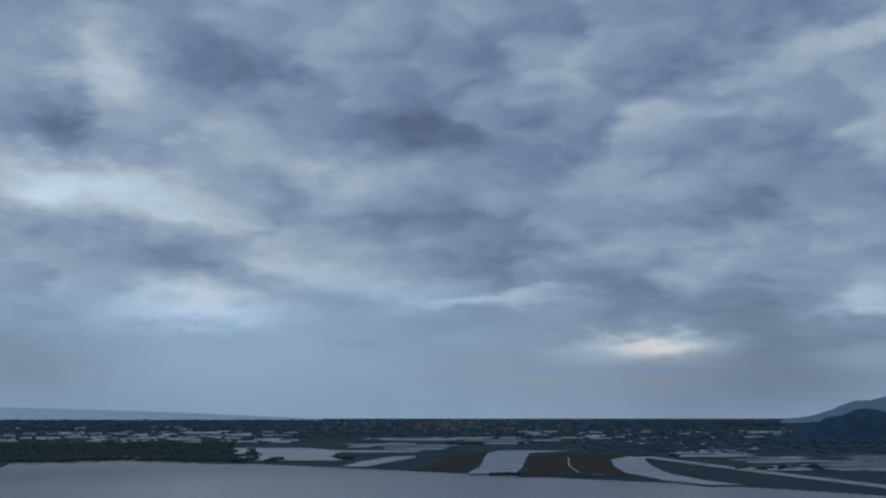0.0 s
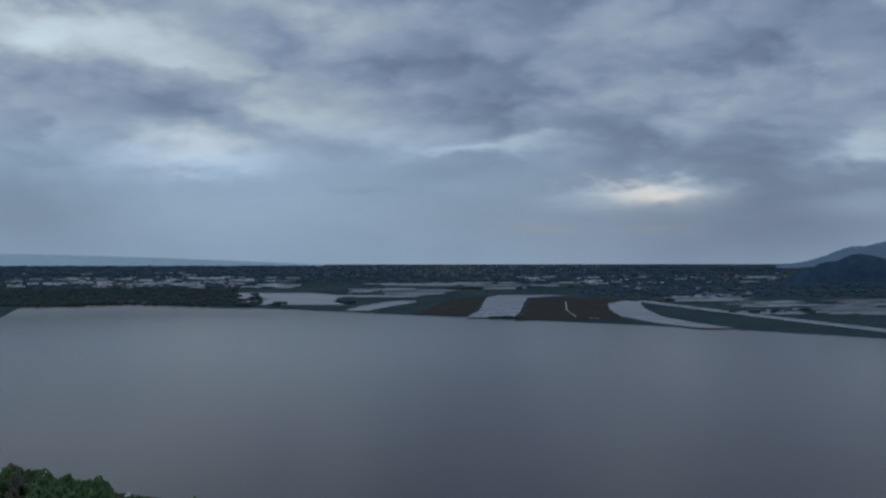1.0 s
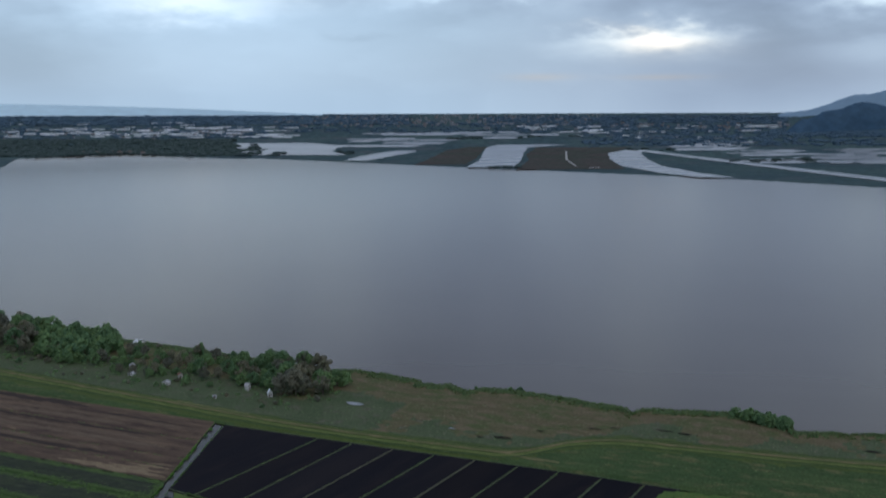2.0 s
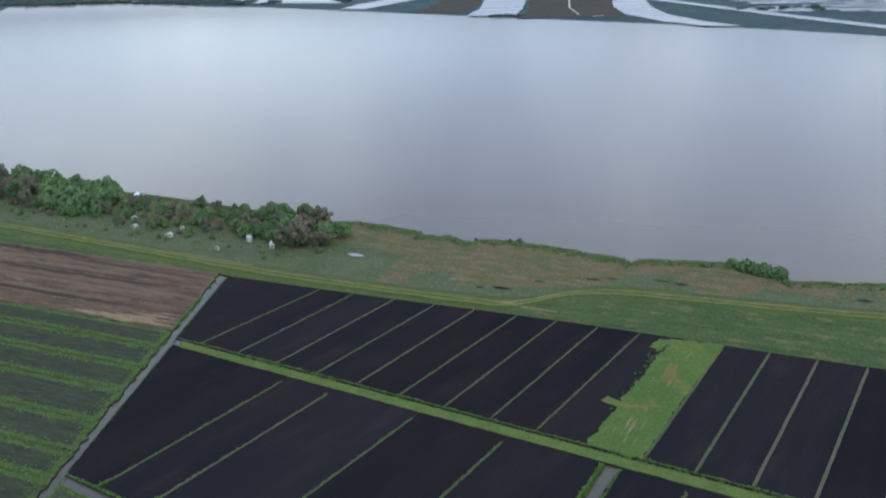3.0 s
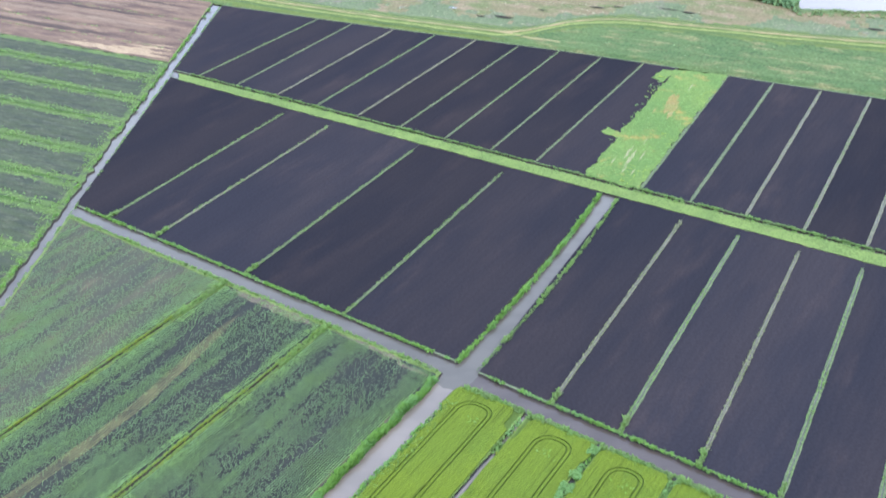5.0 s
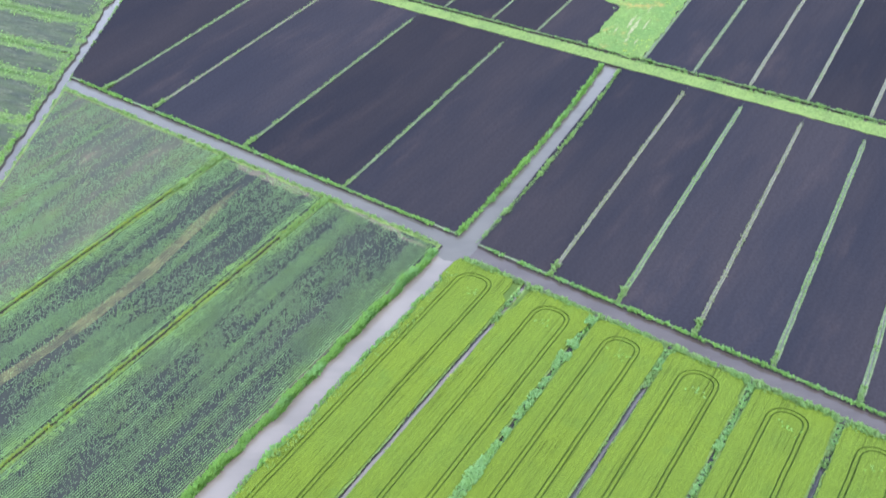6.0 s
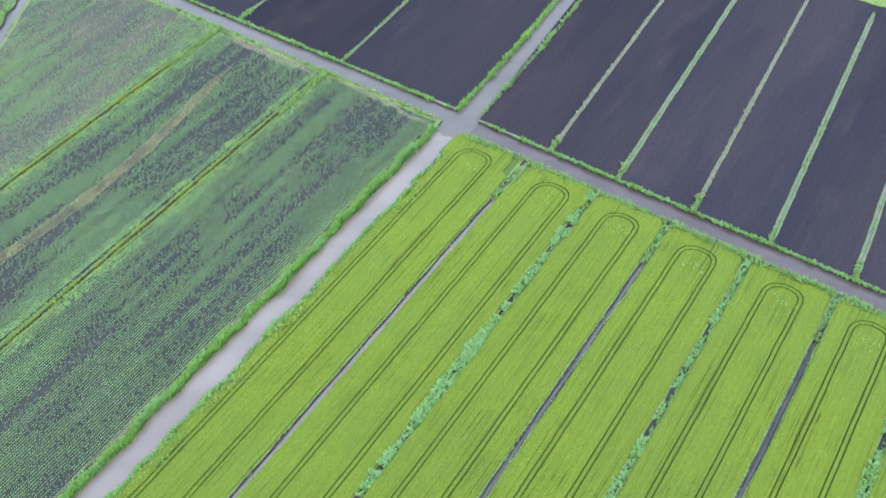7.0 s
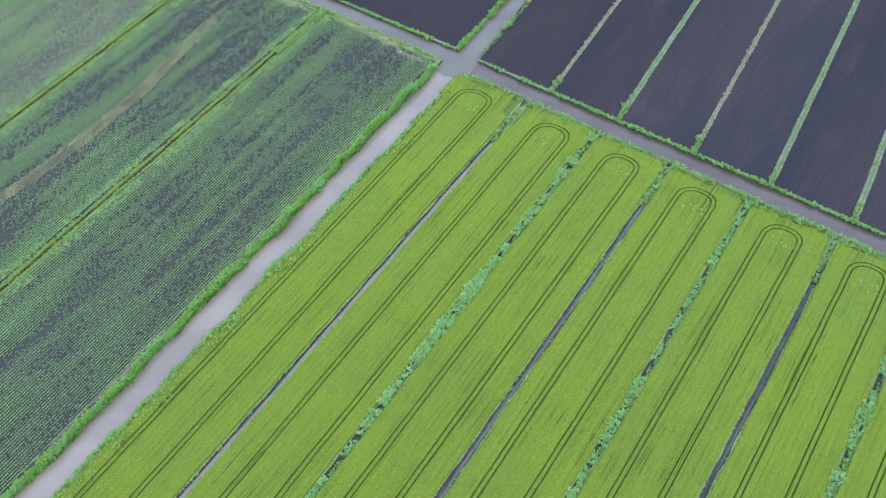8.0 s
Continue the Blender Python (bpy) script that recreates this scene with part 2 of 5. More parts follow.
def water_material(name, c1, c2, rough=0.2, scale=0.02, ripple=0.05, ripple_scale=0.6, ior=1.33):
    mat = bpy.data.materials.new(name)
    mat.use_nodes = True
    n = Nodes(mat.node_tree)
    place = n.add("ShaderNodeTexCoord").outputs["Object"]
    patch = n.noise(n.mapping(place, 0.4, (1, 2.5, 1)), scale, 4.0, 0.6)
    col = n.mix(n.ramp(patch, 0.35, 0.65), (*c1, 1), (*c2, 1))
    bsdf = n.add("ShaderNodeBsdfPrincipled")
    n.link(col, bsdf.inputs["Base Color"])
    bsdf.inputs["Roughness"].default_value = rough
    bsdf.inputs["IOR"].default_value = ior
    if ripple:
        b = n.add("ShaderNodeBump")
        b.inputs["Strength"].default_value = ripple
        b.inputs["Distance"].default_value = 0.2
        n.link(n.noise(place, ripple_scale, 4.0, 0.6), b.inputs["Height"])
        n.link(b.outputs[0], bsdf.inputs["Normal"])
    out = n.add("ShaderNodeOutputMaterial")
    n.link(bsdf.outputs[0], out.inputs[0])
    return mat


EDGE = math.atan2(-0.3912, 0.9203)
PEAT = material("black_peat", (0.0152, 0.0156, 0.0197), (0.0205, 0.0190, 0.0216), 0.007, 1.2, 0.95, 0.25, (0.0284, 0.0238, 0.0250), (0.50, 0.80), (PHI, 2.6, 0.06), spec=0.0, grain=0.25, random_tint=0.3, stretch=(-PHI, 4.0))
PEAT_BARE = material("bare_peat_bank", (0.024, 0.022, 0.020), (0.034, 0.031, 0.026), 0.3, 2.0, 0.95, 0.5, spec=0.1)
BROWN = material("brown_stubble", (0.0688, 0.0467, 0.0374), (0.1243, 0.0850, 0.0596), 0.03, 1.0, 0.95, 0.5, (0.2109, 0.1540, 0.0912), (0.54, 0.74), (EDGE, 9.0, 0.26), spec=0.1, stretch=(-EDGE, 5.0))
VERGE = material("verge_grass", (0.070, 0.112, 0.032), (0.090, 0.136, 0.038), 0.08, 1.6, 0.9, 0.8, (0.11, 0.122, 0.048), (0.58, 0.78), spec=0.1, grain=0.6)
DIKE = material("dike_grass", (0.0590, 0.0878, 0.0263), (0.0727, 0.1029, 0.0307), 0.05, 1.0, 0.95, 0.6, (0.0908, 0.0984, 0.0424), (0.52, 0.74), (EDGE, 6.0, 0.12), spec=0.1, grain=0.4, stretch=(-EDGE, 5.0))
MEADOW = material("wild_meadow", (0.0400, 0.0740, 0.0270), (0.0560, 0.0900, 0.0330), 0.025, 0.7, 0.95, 0.6, (0.1080, 0.1100, 0.0480), (0.50, 0.68), (EDGE, 8.0, 0.10), spec=0.1, grain=0.55, stretch=(-EDGE, 2.6))
MARSHGREEN = material("green_marsh", (0.0656, 0.0907, 0.0454), (0.0820, 0.1042, 0.0563), 0.04, 0.7, 0.95, 0.5, (0.1009, 0.0991, 0.0689), (0.50, 0.68), spec=0.1, grain=0.45)
REEDBED = material("dense_reeds", (0.0504, 0.0828, 0.0342), (0.0684, 0.1008, 0.0432), 0.12, 1.4, 0.95, 0.9, (0.0855, 0.1026, 0.0540), (0.54, 0.74), spec=0.1, grain=0.6)
MARSH = material("reed_marsh", (0.1134, 0.0948, 0.0529), (0.0750, 0.0930, 0.0378), 0.03, 0.7, 0.95, 0.5, (0.1443, 0.1124, 0.0711), (0.44, 0.66), spec=0.1, grain=0.4, stretch=(-EDGE, 2.0))
TRACK = material("sandy_track", (0.20, 0.165, 0.085), (0.13, 0.13, 0.06), 0.15, 2.0, 0.95, 0.4, spec=0.1)
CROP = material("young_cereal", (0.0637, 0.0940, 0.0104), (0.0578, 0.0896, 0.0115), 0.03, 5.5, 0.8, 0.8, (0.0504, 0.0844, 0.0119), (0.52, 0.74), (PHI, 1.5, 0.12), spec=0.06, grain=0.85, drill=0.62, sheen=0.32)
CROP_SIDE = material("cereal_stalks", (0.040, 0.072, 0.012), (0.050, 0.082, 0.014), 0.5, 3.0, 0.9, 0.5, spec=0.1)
# soil of the wheel tracks, with the stalks' shade put into its green
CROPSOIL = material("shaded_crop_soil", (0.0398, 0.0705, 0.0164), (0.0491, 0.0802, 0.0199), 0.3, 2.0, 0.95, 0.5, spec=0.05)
ROWSOIL = material("row_crop_soil", (0.0177, 0.0207, 0.0193), (0.0230, 0.0267, 0.0224), 0.03, 1.5, 0.9, 0.6, (0.0343, 0.0355, 0.0255), (0.56, 0.78), (PHI, 0.75, 0.05), spec=0.1, stretch=(-PHI, 6.0))
ROWSOIL_TAN = material("tan_row_crop_soil", (0.0353, 0.0395, 0.0316), (0.0492, 0.0525, 0.0358), 0.03, 1.5, 0.9, 0.6, (0.0939, 0.0766, 0.0504), (0.54, 0.76), (PHI, 0.75, 0.05), spec=0.1, stretch=(-PHI, 4.0))
BANDGREEN = material("green_fallow", (0.0497, 0.0856, 0.0267), (0.0626, 0.1003, 0.0313), 0.05, 1.0, 0.9, 0.7, (0.0368, 0.0497, 0.0304), (0.48, 0.64), (EDGE, 5.0, 0.10), spec=0.1, grain=0.5, stretch=(-EDGE, 3.0))
BANDDARK = material("dark_seedbed", (0.0265, 0.0343, 0.0250), (0.0359, 0.0484, 0.0265), 0.06, 1.0, 0.9, 0.5, (0.0546, 0.0608, 0.0390), (0.48, 0.66), (EDGE, 5.0, 0.16), spec=0.1, stretch=(-EDGE, 4.0))
WEED = material("weedy_plot", (0.060, 0.112, 0.030), (0.080, 0.130, 0.034), 0.035, 0.8, 0.9, 0.7, (0.180, 0.138, 0.042), (0.55, 0.70), spec=0.1, grain=0.35)
# far land: the blue of distance haze is put into its base colour
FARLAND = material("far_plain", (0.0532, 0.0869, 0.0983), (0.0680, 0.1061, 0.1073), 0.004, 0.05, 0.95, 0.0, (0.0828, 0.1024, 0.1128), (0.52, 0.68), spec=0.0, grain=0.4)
FARMOOR = material("far_brown_marsh", (0.0825, 0.0743, 0.0705), (0.0675, 0.0758, 0.0653), 0.006, 0.05, 0.95, 0.0, spec=0.0, grain=0.3)
NEARGROUND = material("polder_ground", (0.07, 0.10, 0.035), (0.10, 0.13, 0.045), 0.01, 0.5, 0.95, 0.3, grain=0.4)
# hill and range are coloured as haze would blue and pale them
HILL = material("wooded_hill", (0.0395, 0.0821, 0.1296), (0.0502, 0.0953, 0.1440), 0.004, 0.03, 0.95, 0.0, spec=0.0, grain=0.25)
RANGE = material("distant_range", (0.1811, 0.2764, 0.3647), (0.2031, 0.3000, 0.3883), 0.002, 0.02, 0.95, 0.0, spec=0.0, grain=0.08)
# matte sea: haze and mirrored sky are put into its pale colour
HAZYSEA = material("sea", (0.4810, 0.6500, 0.7280), (0.5330, 0.7085, 0.7865), 0.0016, 0.02, 0.9, 0.0, spec=0.0, grain=0.1)
LAKE = water_material("lake_water", (0.0842, 0.0680, 0.0570), (0.0926, 0.0756, 0.0646), 0.19, 0.003, 0.0, 0.05, 1.28)
CANAL = water_material("canal_water", (0.0570, 0.0549, 0.0473), (0.0706, 0.0674, 0.0578), 0.12, 0.03, 0.03, 0.8, 1.25)
BROADWATER = water_material("pale_canal_water", (0.0993, 0.0882, 0.0748), (0.1229, 0.1084, 0.0913), 0.12, 0.03, 0.03, 0.8)
POND = water_material("flood_water", (0.1980, 0.2112, 0.2270), (0.2332, 0.2482, 0.2605), 0.24, 0.004, 0.01, 0.1)
BARK = material("bark", (0.10, 0.08, 0.06), (0.14, 0.12, 0.10), 1.0, 6.0, 0.95, 0.5)
WHITEWALL = material("white_wall", (0.4650, 0.4650, 0.4500), (0.5250, 0.5175, 0.4950), 0.3, 3.0, 0.9, 0.2, grain=0.2)
ROOFRED = material("clay_roof", (0.22, 0.11, 0.08), (0.28, 0.15, 0.10), 0.4, 3.0, 0.9, 0.2, random_tint=0.5)
ROOFGREY = material("grey_roof", (0.30, 0.30, 0.31), (0.40, 0.40, 0.41), 0.4, 3.0, 0.8, 0.2, random_tint=0.4)
# far town: walls and roofs dulled in colour to stand for haze
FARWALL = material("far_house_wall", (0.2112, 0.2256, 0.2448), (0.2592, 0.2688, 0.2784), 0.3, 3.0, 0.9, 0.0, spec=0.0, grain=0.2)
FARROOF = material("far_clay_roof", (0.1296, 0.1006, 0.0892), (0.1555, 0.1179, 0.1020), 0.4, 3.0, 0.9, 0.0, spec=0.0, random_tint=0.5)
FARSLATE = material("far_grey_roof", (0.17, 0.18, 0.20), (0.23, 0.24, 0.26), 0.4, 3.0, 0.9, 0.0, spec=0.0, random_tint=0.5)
GLASSHOUSE = material("greenhouse_sheet", (0.55, 0.58, 0.60), (0.64, 0.66, 0.68), 0.05, 0.5, 0.5, 0.1, grain=0.15, random_tint=0.4)
DARKWOOD = material("weathered_wood", (0.09, 0.08, 0.07), (0.13, 0.12, 0.10), 0.5, 4.0, 0.9, 0.4)
OPENING = material("dark_opening", (0.02, 0.02, 0.025), (0.03, 0.03, 0.03), 1.0, 3.0, 0.5, 0.0)
SEDGE = material("ditch_sedge", (0.0672, 0.0968, 0.0506), (0.0907, 0.1148, 0.0644), 0.3, 2.5, 0.95, 0.8, (0.0504, 0.0861, 0.0350), (0.5, 0.7), spec=0.1, grain=0.5)
PALESEDGE = material("dry_ditch_sedge", (0.098, 0.100, 0.070), (0.115, 0.114, 0.084), 0.3, 2.5, 0.95, 0.8, (0.075, 0.105, 0.048), (0.5, 0.7), spec=0.1, grain=0.6)
DITCHBED = material("wet_ditch_bed", (0.035, 0.042, 0.030), (0.055, 0.058, 0.048), 0.4, 2.0, 0.5, 0.3, spec=0.3)
MUD = material("dark_mud", (0.020, 0.018, 0.014), (0.030, 0.027, 0.020), 0.4, 2.0, 0.9, 0.3, spec=0.05)
GRASSLEAF = leaf_material("grass_leaves", (0.080, 0.165, 0.048), (0.118, 0.225, 0.068), (0.108, 0.180, 0.072))
REEDLEAF = leaf_material("reed_leaves", (0.062, 0.160, 0.036), (0.100, 0.228, 0.052), (0.088, 0.205, 0.074))
MARSHLEAF = leaf_material("marsh_leaves", (0.131, 0.206, 0.077), (0.175, 0.250, 0.100), (0.163, 0.206, 0.103))
DITCHWEED = leaf_material("ditch_weed", (0.0920, 0.2085, 0.0723), (0.1400, 0.2764, 0.1105), (0.1100, 0.2328, 0.0680))
DRYLEAF = leaf_material("dry_reed", (0.190, 0.186, 0.119), (0.230, 0.218, 0.143), (0.167, 0.195, 0.097))
PALELEAF = leaf_material("pale_grass", (0.13, 0.165, 0.085), (0.17, 0.20, 0.115), (0.11, 0.17, 0.055))
ROWLEAF = leaf_material("row_crop_leaves", (0.1072, 0.2029, 0.0980), (0.1550, 0.2804, 0.1322), (0.1300, 0.2417, 0.0935))
YELLOWLEAF = leaf_material("yellow_weeds", (0.19, 0.25, 0.035), (0.26, 0.31, 0.045), (0.14, 0.25, 0.045))
TREELEAF = leaf_material("tree_leaves", (0.1050, 0.2022, 0.1024), (0.1856, 0.3136, 0.1434), (0.1536, 0.2624, 0.1254))
BROWNLEAF = leaf_material("budding_leaves", (0.1647, 0.1708, 0.1366), (0.2318, 0.2318, 0.1781), (0.1610, 0.2098, 0.1293))
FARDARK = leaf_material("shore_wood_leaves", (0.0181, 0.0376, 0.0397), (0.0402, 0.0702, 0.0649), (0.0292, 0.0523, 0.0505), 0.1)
# leaves of the distant plain, haze mixed into their colour as blue
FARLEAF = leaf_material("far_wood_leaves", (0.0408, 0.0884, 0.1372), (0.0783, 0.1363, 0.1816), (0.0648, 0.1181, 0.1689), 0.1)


# ---------------------------------------------------------------- mesh helpers
def mesh_object(name, verts, faces, mats, slots=None, parent=None, smooth=False):
    data = bpy.data.meshes.new(name)
    data.from_pydata(verts, [], faces)
    for m in mats if isinstance(mats, (list, tuple)) else [mats]:
        data.materials.append(m)
    if slots is not None:
        data.polygons.foreach_set("material_index", slots)
    if smooth:
        data.polygons.foreach_set("use_smooth", [True] * len(data.polygons))
    data.update()
    ob = new(name, data)
    if parent:
        ob.parent = parent
    return ob


def part(name, bm, mat, parent, label=""):
    """A bmesh as one mesh object under a thing."""
    data = bpy.data.meshes.new(name)
    bmesh.ops.recalc_face_normals(bm, faces=bm.faces)
    bm.to_mesh(data)
    bm.free()
    data.materials.append(mat)
    ob = new(name, data)
    ob.parent = parent
    return tagged(ob, label)


def frange(a, b, step):
    n = max(1, int(abs(b - a) / step))
    return [a + (b - a) * i / n for i in range(n + 1)]


def edge_run(p0, p1, step, jag, seed):
    """Points from p0 towards p1 (not p1 itself), each pushed sideways a little."""
    dx, dy = p1[0] - p0[0], p1[1] - p0[1]
    length = math.hypot(dx, dy) or 1.0
    nx, ny = dy / length, -dx / length
    count = max(1, int(length / step))
    run = []
    for i in range(count):
        f = i / count
        x, y = p0[0] + dx * f, p0[1] + dy * f
        k = 0.0 if i == 0 else jag * (wob(x, y, 4.0, seed) + 0.8 * wob(x, y, 14.0, seed + 5))
        run.append((x + nx * k, y + ny * k))
    return run


def plot(name, corners, top, soil, label, verge=(0.8, 0.8, 0.8, 0.8), z=0.0, base=-1.3, bank=0.7, step=2.0, jag=0.5, seed=1.0, verge_mat=None, bank_mat=None,
         place=lp, category="field", group=""):
    """A raised field with four corners (counted anticlockwise in the plan), a ragged grass verge and sloping banks down to the water."""
    outer, inner = [], []
    c = corners
    inset = []
    for i in range(4):
        a, b, d = c[i - 1], c[i], c[(i + 1) % 4]
        e0 = (b[0] - a[0], b[1] - a[1])
        e1 = (d[0] - b[0], d[1] - b[1])
        l0, l1 = math.hypot(*e0), math.hypot(*e1)
        n0, n1 = (-e0[1] / l0, e0[0] / l0), (-e1[1] / l1, e1[0] / l1)
        w0, w1 = verge[i - 1], verge[i]
        det = n0[0] * n1[1] - n0[1] * n1[0]
        ox = (w0 * n1[1] - w1 * n0[1]) / det
        oy = (n0[0] * w1 - n1[0] * w0) / det
        inset.append((b[0] + ox, b[1] + oy))
    for i in range(4):
        rag = jag[i] if isinstance(jag, tuple) else jag
        run = edge_run(c[i], c[(i + 1) % 4], step, rag, seed + i)
        outer += run
        m = len(run)
        d0, d1 = inset[i], inset[(i + 1) % 4]
        dx, dy = d1[0] - d0[0], d1[1] - d0[1]
        length = math.hypot(dx, dy) or 1.0
        for j in range(m):
            x, y = d0[0] + dx * j / m, d0[1] + dy * j / m
            k = 0.0 if j == 0 else min(0.7 * rag, verge[i] * 0.8) * wob(x, y, 3.0, seed + 20 + i)
            inner.append((x + dy / length * k, y - dx / length * k))
    n = len(outer)
    mid = (sum(p[0] for p in c) / 4, sum(p[1] for p in c) / 4)
    verts = []
    for x, y in outer:                      # foot of the bank
        d = math.hypot(x - mid[0], y - mid[1])
        verts.append(place(x + (x - mid[0]) / d * bank, y + (y - mid[1]) / d * bank, base))
    for x, y in outer:
        verts.append(place(x, y, z + 0.10 * wob(x, y, 5.0, 9)))
    for x, y in inner:
        verts.append(place(x, y, z))
    faces, slots = [], []
    for i in range(n):
        j = (i + 1) % n
        faces.append((i, j, n + j, n + i))
        slots.append(2)
        faces.append((n + i, n + j, 2 * n + j, 2 * n + i))
        slots.append(1)
    faces.append(tuple(range(2 * n, 3 * n)))
    slots.append(0)
    ob = mesh_object(name, verts, faces, [soil, verge_mat or VERGE, bank_mat or PEAT_BARE], slots)
    bm = bmesh.new()
    bm.from_mesh(ob.data)
    bmesh.ops.triangulate(bm, faces=[f for f in bm.faces if len(f.verts) > 4])
    bmesh.ops.recalc_face_normals(bm, faces=bm.faces)
    bm.to_mesh(ob.data)
    bm.free()
    return tagged(ob, label, category, group, "structure")


class Tufts:
    """Gathers leafy tufts, and makes them one mesh."""

    def __init__(self, seed):
        self.rng = random.Random(seed)
        self.verts, self.faces = [], []

    def tuft(self, x, y, z, size, tall, blades=6):
        r = self.rng
        for _ in range(blades):
            a = r.uniform(0, 6.283)
            ox, oy = r.gauss(0, size * 0.33), r.gauss(0, size * 0.33)
            w = size * r.uniform(0.28, 0.5)
            h = tall * r.uniform(0.5, 1.0)
            lean = (0.4 * tall + 0.4 * size) * r.uniform(0.5, 1.3)
            ca, sa = math.cos(a), math.sin(a)
            k = len(self.verts)
            bx, by = x + ox, y + oy
            self.verts += [(bx - sa * w, by + ca * w, z), (bx + sa * w, by - ca * w, z),
                           (bx + ca * lean + sa * w * 0.5, by + sa * lean - ca * w * 0.5, z + h),
                           (bx + ca * lean - sa * w * 0.6, by + sa * lean + ca * w * 0.6, z + h * 0.9)]
            self.faces.append((k, k + 1, k + 2, k + 3))

    def line(self, a, b, width, size, tall, per_metre, place=lp, z=0.0, gaps=0.0, blades=5):
        r = self.rng
        length = math.hypot(b[0] - a[0], b[1] - a[1])
        for _ in range(int(length * per_metre)):
            f = r.random()
            x, y = a[0] + (b[0] - a[0]) * f, a[1] + (b[1] - a[1]) * f
            if gaps and wob(x, y, 5.0, 3.3) < gaps - 0.5:
                continue
            k = 0.7 + 0.6 * (0.5 + wob(x, y, 6.0, 7.7))
            nx, ny = (b[1] - a[1]) / length, -(b[0] - a[0]) / length
            o = r.uniform(-0.5, 0.5) * width
            wx, wy, wz = place(x + nx * o, y + ny * o, z)
            self.tuft(wx, wy, wz, size * k * r.uniform(0.7, 1.2), tall * k, blades)

    def done(self, name, mat, label, category="grass"):
        ob = mesh_object(name, self.verts, self.faces, mat)
        return tagged(ob, label, category, "", "stuff")


# ---------------------------------------------------------------- ground, lake and far shore
def far_shore_y(bearing):
    """Distance ahead of the lake's far shore on a bearing, in metres."""
    t = math.tan(radians(max(-40.0, bearing)))
    # in the polder's own grid the shore is straight, about 2200 m along the strips
    q = 2205.0
    y = (q + KNOT[1] * STRIP[1] + KNOT[0] * STRIP[0]) / (STRIP[1] + t * STRIP[0])
    if bearing > 15.0:
        y *= 1 - 0.0033 * (bearing - 15.0)
    y += 22 * wob(bearing * 3, 0.0, 1.0, 2.0) + 9 * wob(bearing * 14, 0.0, 1.0, 4.0)
    y -= max(0.0, min(1.0, (-10.5 - bearing) / 2.0)) * 90
    if bearing < -11.0:
        k = min(1.0, (-11.0 - bearing) / 14.0)
        y = min(y, 3600 - 420 * k * k)
    if bearing < -23.2:
        y -= min(1.0, (-23.2 - bearing) / 0.6) * 380
    return max(900.0, y)


def build_ground():
    """One sheet: the lake's bed, the plain beyond it and on to the horizon."""
    ring = [0.02, 0.1, 0.25, 0.5, 0.7, 0.8, 0.86, 0.9, 0.94, 0.97, 0.996, 1.0, 1.004, 1.02] + [1.05 + 0.03 * i for i in range(48)] + [2.6, 2.8, 3.1, 3.5, 4.0, 5.0, 7.0, 12.0, 40.0]
    bearings = [i * 0.25 for i in range(-260, 261)] + [65 + i * 5 for i in range(1, 47)]
    verts, faces = [], []
    for b in bearings:
        shore = far_shore_y(max(-65, min(65, b))) / math.cos(radians(max(-65, min(65, b)))) if abs(b) <= 65 else 2500.0
        for k in ring:
            r = min(shore * k, H / math.tan(radians(1.0)) / math.cos(radians(min(65, abs(b)))) * (1 - 1e-4 * (40 - k)))
            z = -14.0 if k < 0.96 else -6.0 if k < 0.99 else (-1.0 if k < 0.999 else (0.5 if k < 1.001 else 1.0))
            verts.append(far_land(r * math.sin(radians(b)), r * math.cos(radians(b)), z))
    n, m = len(ring), len(bearings)
    for i in range(m):
        for j in range(n - 1):
            a, c = i * n + j, ((i + 1) % m) * n + j
            faces.append((a, a + 1, c + 1, c))
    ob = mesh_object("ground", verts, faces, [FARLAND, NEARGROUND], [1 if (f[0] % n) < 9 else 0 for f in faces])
    tagged(ob, "flat dull green plain round the lake, haze-blue far off", "ground", "", "structure")


def build_lake():
    verts, faces = [], []
    steps = [0.0, 0.02, 0.06, 0.12, 0.2, 0.3, 0.4, 0.5, 0.6, 0.7, 0.78, 0.84, 0.88, 0.92, 0.95, 0.98, 1.0]
    bearings = [i * 0.5 for i in range(-120, 121)]
    for b in bearings:
        t = math.tan(radians(b))
        near = 640.0 / (1 + 0.425 * t)
        far = far_shore_y(b) * 1.002
        near = min(max(near, 300.0), far - 100)
        for k in steps:
            y = near + (far - near) * k
            verts.append(far_land(y * t, y, 0.0))
    n = len(steps)
    for i in range(len(bearings) - 1):
        for j in range(n - 1):
            faces.append((i * n + j, (i + 1) * n + j, (i + 1) * n + j + 1, i * n + j + 1))
    tagged(mesh_object("lake_water", verts, faces, LAKE), "wide calm grey-brown lake under a clouded sky", "lake", "", "structure")


